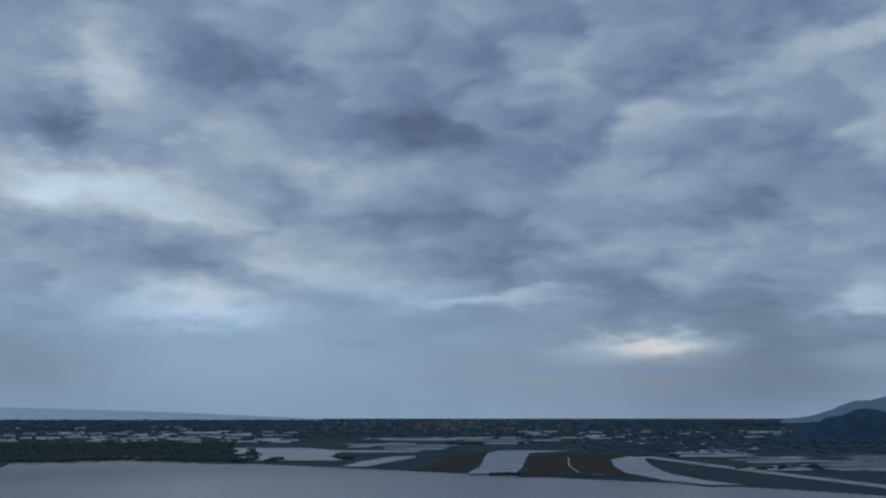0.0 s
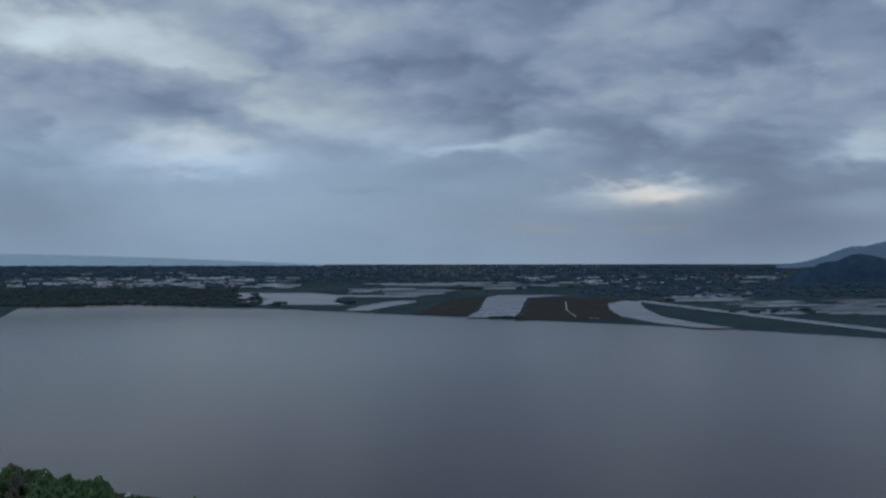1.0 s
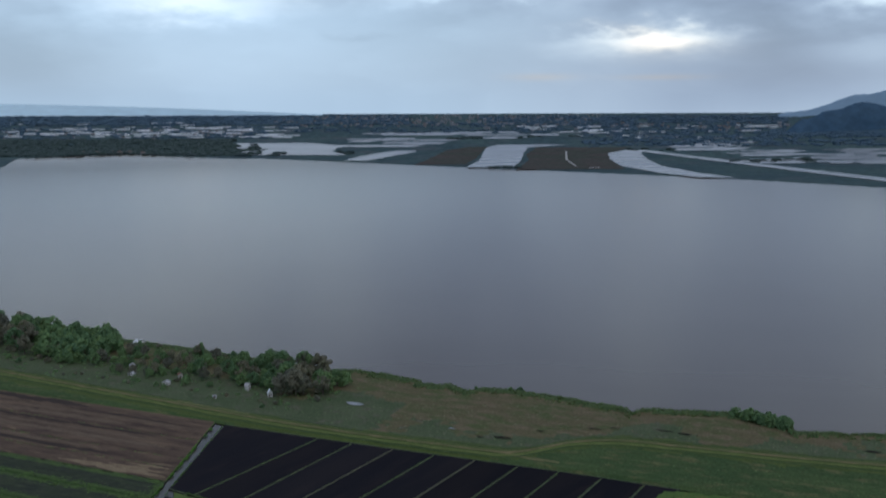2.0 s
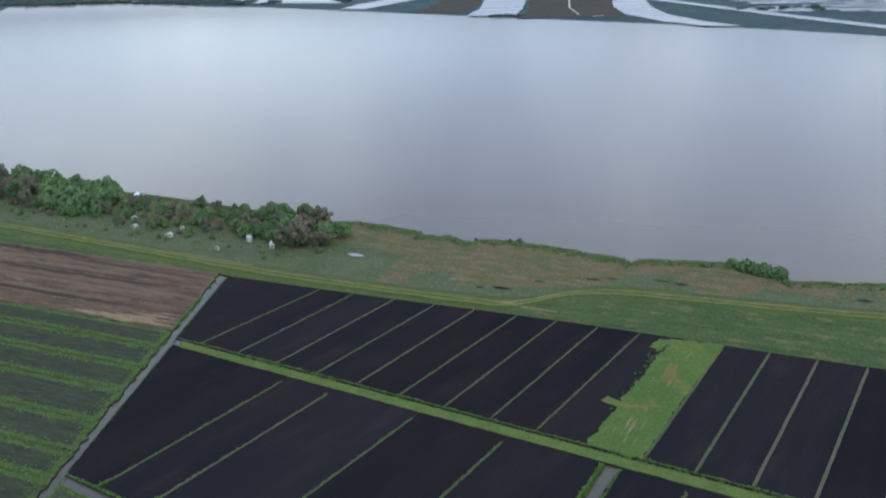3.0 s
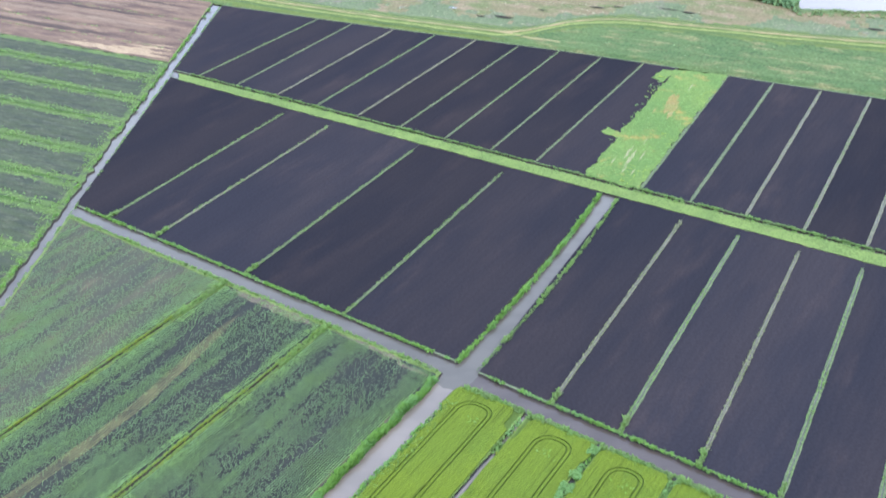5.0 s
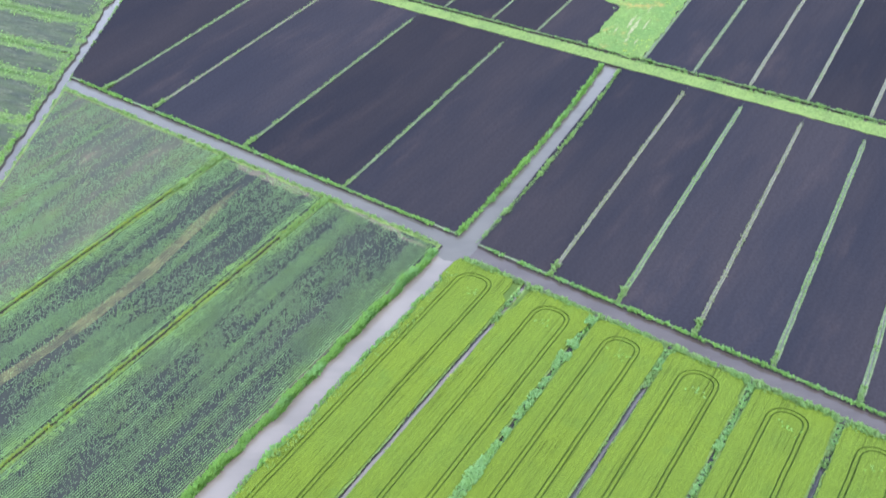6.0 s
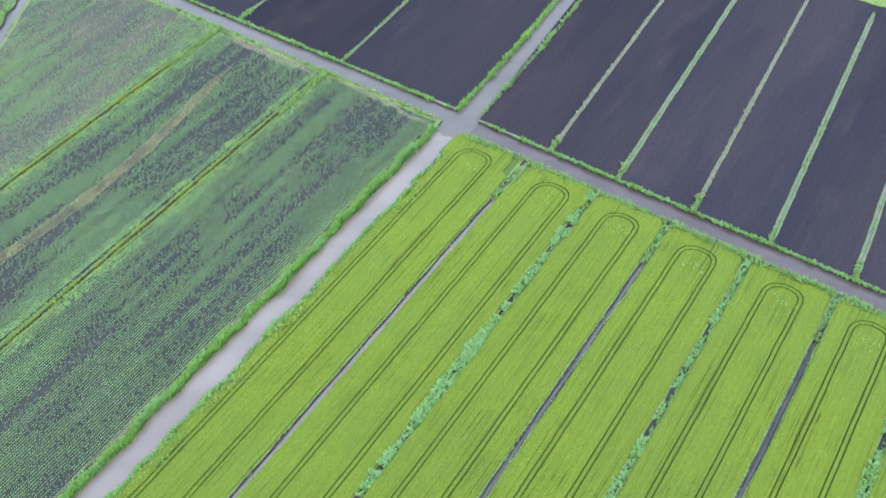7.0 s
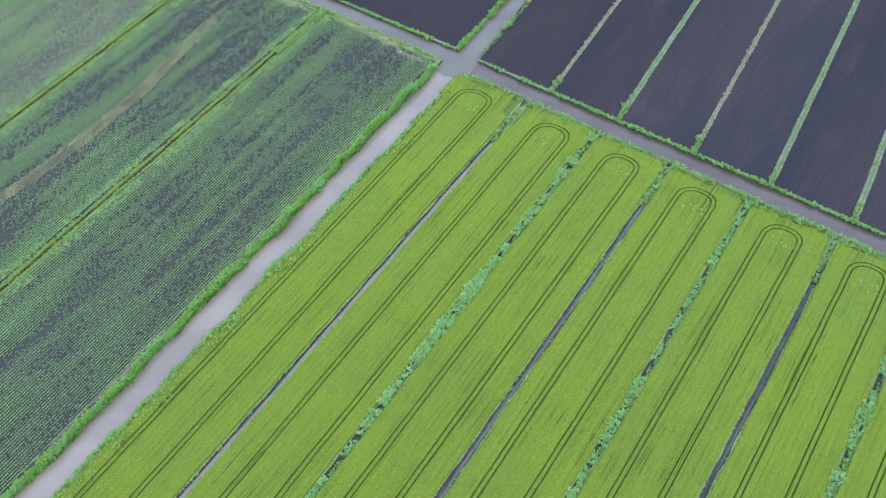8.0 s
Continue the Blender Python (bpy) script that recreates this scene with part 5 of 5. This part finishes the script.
marsh_green.done("marsh_grass", MARSHLEAF, "green reeds and sedge of the lake marsh", "reeds")
marsh_dry.done("dry_reeds", DRYLEAF, "straw-coloured dry reeds of the lake marsh", "reeds")
grass.done("verge_grass", GRASSLEAF, "tall green grass along ditches and banks")
reeds.done("bank_reeds", REEDLEAF, "lush green reeds along canals and ditches", "reeds")
pale.done("pale_grass", PALELEAF, "pale dry grass in the field ditches")
weed.done("ditch_weed", DITCHWEED, "blue-green weeds choking the cereal ditches", "weeds")
yellow.done("yellow_weeds", YELLOWLEAF, "yellow-green weeds on field edges", "weeds")

# small pools in the marsh
for a, bb, w, h in ((-92.0, 67.0, 6.0, 2.6), (20.0, 42.0, 5.5, 1.9), (7.0, 38.5, 2.6, 0.9), (66.0, 78.5, 4.5, 1.0), (77.0, 84.0, 3.0, 0.9), (106.0, 91.0, 5.5, 0.8), (118.0, 89.5, 4.0, 1.3),
                    (-14.0, 46.0, 2.5, 0.8), (37.0, 62.0, 2.5, 0.8), (221.0, 100.0, 4.0, 1.6)):
    verts = [dk(a + w * math.cos(t) * (1 + 0.2 * math.sin(3 * t)), bb + h * math.sin(t), 0.72) for t in frange(0, 6.1, 0.3)]
    if w > 1:
        tagged(mesh_object("pool", verts, [tuple(range(len(verts)))], POND if a < 0 else MUD), "small still pool in the marsh" if a < 0 else "dark muddy gap in the reeds", "pool", "", "structure")


# ---------------------------------------------------------------- trees
def leaf_cloud(rng, centres, leaves, size):
    """Many small leaf faces round the given clump centres (x, y, z, radius)."""
    verts, faces = [], []
    weight = sum(c[3] ** 2 for c in centres)
    for cx, cy, cz, cr in centres:
        for _ in range(int(leaves * cr * cr / weight)):
            u, t = rng.uniform(-0.75, 1), rng.uniform(0, 6.283)
            r = cr * rng.uniform(0.75, 1.08)
            w = math.sqrt(max(0, 1 - u * u))
            x, y, z = cx + r * w * math.cos(t), cy + r * w * math.sin(t), cz + r * u * 0.85
            s = size * rng.uniform(0.6, 1.3)
            n = Vector((w * math.cos(t), w * math.sin(t), u + 0.3)) + Vector((rng.gauss(0, 0.45), rng.gauss(0, 0.45), rng.gauss(0, 0.45)))
            n.normalize()
            e = n.orthogonal().normalized()
            f = n.cross(e)
            k = len(verts)
            for i, (ka, kb) in enumerate(((1, 0.1), (0.2, 0.9), (-1, -0.1), (-0.1, -0.8))):
                v = Vector((x, y, z)) + e * (ka * s) + f * (kb * s)
                verts.append(tuple(v))
            faces.append((k, k + 1, k + 2, k + 3))
    return verts, faces


def limb(bm, a, b, r0, r1, sides=6):
    a, b = Vector(a), Vector(b)
    axis = (b - a).normalized()
    e = axis.orthogonal().normalized()
    f = axis.cross(e)
    lower = [bm.verts.new(a + (e * math.cos(t) + f * math.sin(t)) * r0) for t in [6.283 * i / sides for i in range(sides)]]
    upper_ring = [bm.verts.new(b + (e * math.cos(t) + f * math.sin(t)) * r1) for t in [6.283 * i / sides for i in range(sides)]]
    for i in range(sides):
        bm.faces.new((lower[i], lower[(i + 1) % sides], upper_ring[(i + 1) % sides], upper_ring[i]))


def make_tree(name, seed, height, spread, leafmat, label, category="tree", clumps=26, leaves=1700, size=0.5, low=0.25, column=False):
    """A tapered trunk with limbs, and a crown of clumps of small leaves with gaps between them."""
    rng = random.Random(seed)
    root = new(name)
    tagged(root, label, category)
    bm = bmesh.new()
    limb(bm, (0, 0, -0.4), (0.1, 0, height * 0.45), height * 0.022, height * 0.014, 7)
    limb(bm, (0.1, 0, height * 0.45), (0.2, 0.1, height * 0.85), height * 0.014, 0.05, 6)
    centres = []
    for i in range(clumps):
        t = 6.283 * (i * 0.382 + rng.uniform(-0.1, 0.1))
        u = (i + 0.5) / clumps              # from the skirt of the crown to its top
        out = spread * math.sqrt(max(0.0, 1 - abs(1.9 * u - 0.75) ** 2.4)) * rng.uniform(0.35, 0.95)
        h = low + (0.88 - low) * u + rng.uniform(-0.09, 0.09)
        r = spread * rng.uniform(0.16, 0.38)
        if column:
            out, r = out * 0.3, r * 1.1
        c = (out * math.cos(t), out * math.sin(t), height * h)
        centres.append((*c, r))
        limb(bm, (0.1, 0, height * min(0.75, h * 0.75)), (c[0] * 0.9, c[1] * 0.9, c[2]), height * 0.008, 0.04, 5)
    part("trunk", bm, BARK, root, "grey-brown trunk and limbs")
    v, f = leaf_cloud(rng, centres, leaves, size)
    mesh_object("crown", v, f, leafmat, None, root)
    return root


protos = [make_tree("tree", 1, 13, 6.2, TREELEAF, "broad dark green broadleaf tree in the lakeside wood"),
          make_tree("tree", 2, 15, 6.4, TREELEAF, "tall dark green broadleaf tree in the lakeside wood"),
          make_tree("tree", 3, 10, 5.6, TREELEAF, "rounded green broadleaf tree in the lakeside wood", low=0.15),
          make_tree("tree", 4, 12, 5.4, BROWNLEAF, "brownish tree with budding leaves in the lakeside wood"),
          make_tree("tree", 5, 16, 5.8, BROWNLEAF, "tall grey-brown tree in thin leaf by the lake"),
          make_tree("tree", 6, 14, 2.6, TREELEAF, "slim dark conifer standing in the wood", column=True)]
shrubs = [make_tree("shrub", 7, 4.0, 3.0, TREELEAF, "low dark green shrub in the marsh", "shrub", 12, 520, 0.42, 0.1),
          make_tree("shrub", 8, 5.5, 3.6, TREELEAF, "dense green lakeside bush", "shrub", 14, 620, 0.42, 0.1),
          make_tree("shrub", 9, 3.6, 3.0, BROWNLEAF, "brown leafless-looking marsh shrub", "shrub", 12, 460, 0.42, 0.1)]
used = set()


def stand(kind, a, bb, scale=1.0, turn=0.0, lift=0.3):
    """Sets a tree at a place along the dike; the first of its kind moves there, the others are copies."""
    x, y, z = dk(a, bb, lift)
    m = pose(x, y, z, 0, 0, turn)
    if kind.name in used:
        ob = copy_thing(kind, m)
    else:
        ob = kind
        used.add(kind.name)
        ob.matrix_basis = m
    ob.scale = (scale, scale, scale * (0.9 + 0.2 * ((turn * 7) % 1)))
    tagged(ob, group="lakeside trees" if kind in protos else "marsh shrubs")
    return ob


rng = random.Random(77)


def bearing_of(a, bb):
    x, y, _ = dk(a, bb)
    return math.degrees(math.atan2(x, y))


# the lakeside wood from its thick end to its last trees: bearing from, to, nearest line, how many, kinds, smallest and largest
GREENS, BROWNS = (protos[0], protos[2], protos[1]), (protos[3], protos[4], protos[3])
WOOD = ((-34.0, -22.95, 74, 1.0, 105, GREENS + (protos[4],), 0.95, 1.35),
        (-22.6, -18.9, 72, 0.62, 26, (protos[2], protos[0], protos[2], protos[3]), 0.60, 0.85),
        (-18.9, -14.4, 66, 0.72, 34, (protos[3], protos[2], protos[4], protos[0]), 0.45, 0.75),
        (-14.6, -11.0, 70, 1.0, 38, (protos[2], protos[0], protos[2], protos[3]), 0.60, 0.90),
        (-11.2, -9.7, 72, 1.0, 13, (protos[2], protos[0], protos[1]), 0.65, 0.95),
        (-9.8, -7.0, 62, 0.95, 27, BROWNS + (protos[4], protos[0]), 0.85, 1.34))
for b0, b1, first, share, count, kinds_, small, large in WOOD:
    done = 0
    while done < count:
        a = rng.uniform(-640, -105)
        bb = rng.uniform(first, first + (shore_b(a) - 3 - first) * share)
        if not b0 < bearing_of(a, bb) < b1 or (abs(a + 330) < 12 and bb > 100):
            continue
        done += 1
        stand(rng.choice(kinds_), a, bb, rng.uniform(small, large), rng.uniform(0, 360))
for a, bb, kind, size in ((-123.0, 97.0, protos[0], 0.95), (-119.0, 101.0, protos[2], 1.05), (-127.0, 92.0, protos[2], 0.9), (-129.0, 84.0, protos[3], 0.5), (-432.0, 146.0, protos[5], 1.15),
                          (-258.0, 128.0, protos[5], 0.95), (-254.0, 124.0, protos[5], 0.7), (-196.0, 128.0, protos[1], 0.95), (-143.7, 37.0, protos[2], 0.32)):
    stand(kind, a, bb, size, rng.uniform(0, 360))
done = 0
while done < 95:                             # willows that slope down to the water
    a, bb = rng.uniform(-470, -330), rng.uniform(82, 150)
    if -22.75 < bearing_of(a, bb) < -18.6 and bb < shore_b(a) - 1:
        done += 1
        stand(shrubs[1] if rng.random() < 0.7 else shrubs[0], a, bb, rng.uniform(1.4, 2.6), rng.uniform(0, 360))
done = 0
while done < 120:                            # bushes under and before the trees
    a, bb = rng.uniform(-520, -112), rng.uniform(46, 140)
    if wob(a, bb, 22.0, 6.0) > -0.05 and bb < shore_b(a) - 2 and bearing_of(a, bb) < -6.3 and not (abs(a + 330) < 10 and bb > 95):
        done += 1
        stand(shrubs[rng.choice((0, 1, 2, 2))], a, bb, rng.uniform(0.6, 1.2) * (0.6 if bb < 60 else 1.0), rng.uniform(0, 360))
scrub_rng, scrub = random.Random(91), []
while len(scrub) < 900:                      # bramble and sedge that fill the ground between them
    a, bb = scrub_rng.uniform(-560, -112), scrub_rng.uniform(40, 146)
    if wob(a, bb, 16.0, 2.0) + 0.35 * min(1.0, (bb - 55) / 30) > -0.05 and bb < shore_b(a) - 1 and bearing_of(a, bb) < -6.2:
        x, y, z = dk(a, bb, 0.4)
        scrub.append((x, y, z, scrub_rng.uniform(0.7, 2.2)))
v, f = leaf_cloud(scrub_rng, scrub, 46000, 0.34)
tagged(mesh_object("scrub", v, f, TREELEAF), "low green bramble and sedge under the lakeside trees", "scrub", "", "stuff")
for a, bb, size in ((-71.0, 117.0, 0.55), (-28.6, 124.5, 0.75), (-6.2, 131.5, 0.9), (0.0, 134.0, 0.95), (-88.0, 132.0, 0.5)):
    stand(shrubs[0], a, bb, size, rng.uniform(0, 360))
for i in range(26):                          # a thicket at the water's edge
    a = 138 + rng.uniform(0, 36)
    stand(shrubs[1], a, shore_b(a) - rng.uniform(2, 11), rng.uniform(0.85, 1.35), rng.uniform(0, 360))
for i in range(30):
    a = rng.uniform(95, 330)
    stand(shrubs[rng.choice((0, 1))], a, shore_b(a) - rng.uniform(1, 8), rng.uniform(0.3, 0.55), rng.uniform(0, 360))


# ---------------------------------------------------------------- huts by the lake
def hut(a, bb, wide, deep, wall, roof, turn, label, roofmat):
    """A small lakeside hut with walls, a gable roof, a door and a window."""
    x, y, z = dk(a, bb, 0.3)
    wide, deep, wall, roof = wide * 0.7, deep * 0.7, wall * 0.75, roof * 0.7
    root = new("hut")
    tagged(root, label, "hut", "lakeside huts")
    root.matrix_basis = pose(x, y, z, 0, 0, turn)
    bm = bmesh.new()
    w, d = wide / 2, deep / 2
    ring0 = [bm.verts.new(p) for p in ((-w, -d, -0.5), (w, -d, -0.5), (w, d, -0.5), (-w, d, -0.5))]
    ring1 = [bm.verts.new(p) for p in ((-w, -d, wall), (w, -d, wall), (w, d, wall), (-w, d, wall))]
    g0, g1 = bm.verts.new((0, -d, wall + roof)), bm.verts.new((0, d, wall + roof))
    for i in range(4):
        bm.faces.new((ring0[i], ring0[(i + 1) % 4], ring1[(i + 1) % 4], ring1[i]))
    bm.faces.new((ring1[0], ring1[1], g0))
    bm.faces.new((ring1[2], ring1[3], g1))
    part("wall", bm, WHITEWALL, root)
    for s in (-1, 1):
        bm = bmesh.new()
        o, t = 0.35, 0.12
        low_z = wall - o * roof / w
        pts = [(s * (w + o), -d - o, low_z), (s * (w + o), d + o, low_z), (0, d + o, wall + roof), (0, -d - o, wall + roof)]
        lower_ring = [bm.verts.new((p[0], p[1], p[2] + 0.02)) for p in pts]
        top_ring = [bm.verts.new((p[0], p[1], p[2] + 0.02 + t)) for p in pts]
        bm.faces.new(lower_ring)
        bm.faces.new(top_ring)
        for i in range(4):
            bm.faces.new((lower_ring[i], lower_ring[(i + 1) % 4], top_ring[(i + 1) % 4], top_ring[i]))
        part("roof_slope", bm, roofmat, root)
    for nm, cx, lo, hi, half in (("door", -w * 0.4, 0.0, 2.0, 0.45), ("window", w * 0.45, 0.9, 1.9, 0.5)):
        bm = bmesh.new()
        bmesh.ops.create_cube(bm, size=1.0)
        bmesh.ops.transform(bm, matrix=Matrix.LocRotScale((cx, -d - 0.02, (lo + hi) / 2), None, (half * 2, 0.08, hi - lo)), verts=bm.verts)
        leaf = part(nm, bm, DARKWOOD if nm == "door" else WHITEWALL, root)
        bm = bmesh.new()
        bmesh.ops.create_cube(bm, size=1.0)
        size = (0.06, 0.05, 0.12) if nm == "door" else (half * 1.7, 0.04, (hi - lo) * 0.84)
        spot = (cx + half * 0.7, -d - 0.08, 1.0) if nm == "door" else (cx, -d - 0.06, (lo + hi) / 2)
        bmesh.ops.transform(bm, matrix=Matrix.LocRotScale(spot, None, size), verts=bm.verts)
        part("handle" if nm == "door" else "pane", bm, OPENING, leaf)
    return root


WH = "small white hut half hidden among lakeside trees"
hut(-287, 82, 5.5, 4.5, 3.0, 1.6, 20, WH, ROOFGREY)
hut(-274, 66, 7.0, 4.0, 2.2, 1.2, -25, "low grey-roofed shed among scrub", ROOFGREY)
hut(-235, 56, 7.0, 5.0, 2.8, 1.6, -10, "low white hut among marsh scrub", ROOFGREY)
hut(-237, 74, 4.0, 4.5, 3.6, 1.6, 30, WH, ROOFRED)
hut(-185, 43, 3.2, 2.6, 2.0, 1.0, 15, "tiny pale shed beside the dike track", ROOFGREY)
hut(-175, 67, 4.0, 4.4, 4.6, 2.2, 70, "narrow white two-storey hut among trees", ROOFGREY)
hut(-152.7, 60.5, 4.2, 4.6, 3.8, 2.8, 20, "white hut with a steep gable by the trees", GLASSHOUSE)
hut(-329, 140, 12.0, 9.0, 3.0, 3.0, 60, "white boathouse roof at the lake shore", GLASSHOUSE)


# ---------------------------------------------------------------- far woods, greenhouses and town
def far_clump(verts, faces, x, y, z, r, tall, rng, wide=1.0):
    """A small uneven tree mass seen from kilometres away."""
    k = len(verts)
    sides = 6
    for level, (h, s) in enumerate(((0.0, 0.9), (0.5, 1.05), (0.9, 0.6))):
        for i in range(sides):
            t = 6.283 * i / sides + level
            q = r * s * rng.uniform(0.7, 1.25)
            verts.append((x + wide * q * math.cos(t), y + q * math.sin(t), z + tall * h * rng.uniform(0.85, 1.2)))
    verts.append((x, y, z + tall * rng.uniform(0.95, 1.2)))
    for level in range(2):
        for i in range(sides):
            a, b2 = k + level * sides + i, k + level * sides + (i + 1) % sides
            faces.append((a, b2, b2 + sides, a + sides))
    for i in range(sides):
        faces.append((k + 2 * sides + i, k + 2 * sides + (i + 1) % sides, k + 3 * sides))


def far_wood(name, label, zones, seed, size=5.5, leaf=None):
    """zones: bearing from, to, angle under the horizon from, to, how many, cut (higher: sparser patches)."""
    rng = random.Random(seed)
    verts, faces = [], []
    for b0, b1, d0, d1, count, cut in zones:
        for _ in range(count):
            b = rng.uniform(b0, b1)
            d = 1 / rng.uniform(1 / d1, 1 / d0)
            if wob(b * 1.2, d * 9, 1.0, seed) < cut or H / math.tan(radians(d)) < far_shore_y(b) + 12 or (b > 18.9 and d < 2.05):
                continue
            y = H / math.tan(radians(d))
            k = math.hypot(*over(b, d)[:2]) / math.hypot(y, y * math.tan(radians(b)))
            x, yy, z = over(b, d, 0.6)
            s = rng.uniform(0.5, 1.0) ** 1.5 * 2.0 * size * max(0.35, k) * (1 + 0.9 * (d < 1.6))
            far_clump(verts, faces, x, yy, z, s, s * rng.uniform(0.45, 0.9) * (0.6 if d < 1.6 else 1.0), rng, rng.uniform(1.0, 2.6))
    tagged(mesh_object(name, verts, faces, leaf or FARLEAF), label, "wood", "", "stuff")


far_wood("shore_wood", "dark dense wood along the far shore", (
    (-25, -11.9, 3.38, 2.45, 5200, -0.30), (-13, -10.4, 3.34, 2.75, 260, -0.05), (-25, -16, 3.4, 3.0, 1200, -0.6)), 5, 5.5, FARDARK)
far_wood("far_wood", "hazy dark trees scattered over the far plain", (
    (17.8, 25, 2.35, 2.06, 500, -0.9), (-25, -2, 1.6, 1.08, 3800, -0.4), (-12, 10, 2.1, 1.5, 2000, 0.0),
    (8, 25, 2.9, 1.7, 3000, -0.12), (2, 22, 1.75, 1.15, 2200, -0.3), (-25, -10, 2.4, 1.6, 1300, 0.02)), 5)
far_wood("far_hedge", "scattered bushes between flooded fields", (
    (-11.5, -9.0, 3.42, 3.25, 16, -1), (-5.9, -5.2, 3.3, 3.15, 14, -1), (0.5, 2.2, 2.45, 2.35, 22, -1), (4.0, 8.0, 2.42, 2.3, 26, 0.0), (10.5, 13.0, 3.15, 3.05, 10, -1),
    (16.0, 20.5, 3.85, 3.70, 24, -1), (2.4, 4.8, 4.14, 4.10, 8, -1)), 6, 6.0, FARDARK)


def house_mesh(name, wide, deep, wall, roof, wallmat, roofmat):
    """One small gabled building: body and roof as two parts."""
    root = new(name)
    w, d = wide / 2, deep / 2
    bm = bmesh.new()
    ring0 = [bm.verts.new(p) for p in ((-w, -d, -2), (w, -d, -2), (w, d, -2), (-w, d, -2))]
    ring1 = [bm.verts.new(p) for p in ((-w, -d, wall), (w, -d, wall), (w, d, wall), (-w, d, wall))]
    g0, g1 = bm.verts.new((-w, 0, wall + roof)), bm.verts.new((w, 0, wall + roof))
    for i in range(4):
        bm.faces.new((ring0[i], ring0[(i + 1) % 4], ring1[(i + 1) % 4], ring1[i]))
    bm.faces.new((ring1[3], ring1[0], g0))
    bm.faces.new((ring1[1], ring1[2], g1))
    part("wall", bm, wallmat, root)
    bm = bmesh.new()
    o = 0.5
    prof = [(-d - o, wall - o * roof / d + 0.05), (0, wall + roof + 0.05), (d + o, wall - o * roof / d + 0.05)]
    rows_ = []
    for x in (-w - o, w + o):
        rows_.append([bm.verts.new((x, y, z)) for y, z in prof] + [bm.verts.new((x, y, z + 0.35)) for y, z in prof])
    a, c = rows_
    for i in (0, 1):
        bm.faces.new((a[i], c[i], c[i + 1], a[i + 1]))
        bm.faces.new((a[i + 3], c[i + 3], c[i + 4], a[i + 4]))
    for i in (0, 2):
        bm.faces.new((a[i], c[i], c[i + 3], a[i + 3]))
    for r_ in rows_:
        for i in (0, 1):
            bm.faces.new((r_[i], r_[i + 1], r_[i + 4], r_[i + 3]))
    part("roof", bm, roofmat, root)
    return root


rng = random.Random(41)
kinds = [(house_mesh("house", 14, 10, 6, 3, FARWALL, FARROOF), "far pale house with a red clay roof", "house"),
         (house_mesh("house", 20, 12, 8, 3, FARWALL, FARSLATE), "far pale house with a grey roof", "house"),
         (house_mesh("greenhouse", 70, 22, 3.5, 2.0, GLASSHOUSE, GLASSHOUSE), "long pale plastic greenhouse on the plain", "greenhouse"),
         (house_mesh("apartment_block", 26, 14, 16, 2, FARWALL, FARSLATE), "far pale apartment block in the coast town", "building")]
for ob, label, category in kinds:
    tagged(ob, label, category, "far " + category + "s")
placed = set()
for which, b0, b1, d0, d1, count, swell in ((0, -9.5, 9.0, 1.75, 1.12, 190, 1.2), (1, -9.5, 9.0, 1.7, 1.1, 80, 1.1), (3, -8.5, 4.0, 1.35, 1.08, 14, 1.2), (0, -25, -11, 2.4, 1.8, 45, 1.0), (0, -20.5, -16.5, 3.30, 3.15, 14, 1.0),
                                            (2, -23.5, -8.5, 2.32, 1.72, 80, 1.2), (2, -25, -12, 1.62, 1.45, 12, 1.2), (2, 4.5, 19.0, 2.15, 1.7, 34, 1.2), (0, 9, 25, 2.1, 1.6, 40, 1.3),
                                            (1, 0, 20, 2.1, 1.6, 25, 1.2)):
    thing = kinds[which][0]
    for _ in range(count):
        b = rng.uniform(b0, b1)
        d = 1 / rng.uniform(1 / d0, 1 / d1)
        y = H / math.tan(radians(d))
        k = math.hypot(*over(b, d)[:2]) / math.hypot(y, y * math.tan(radians(b)))
        x, yy, z = over(b, d, 1.0)
        m = pose(x, yy, z, 0, 0, rng.choice((-33, 57, -33, -20)) if which != 2 else rng.uniform(-12, 8))
        if which in placed:
            ob = copy_thing(thing, m)
        else:
            ob = thing
            placed.add(which)
            ob.matrix_basis = m
        s = k * swell * rng.uniform(0.7, 1.3)
        ob.scale = (s, s, s * (0.55 if which == 2 else 0.85))
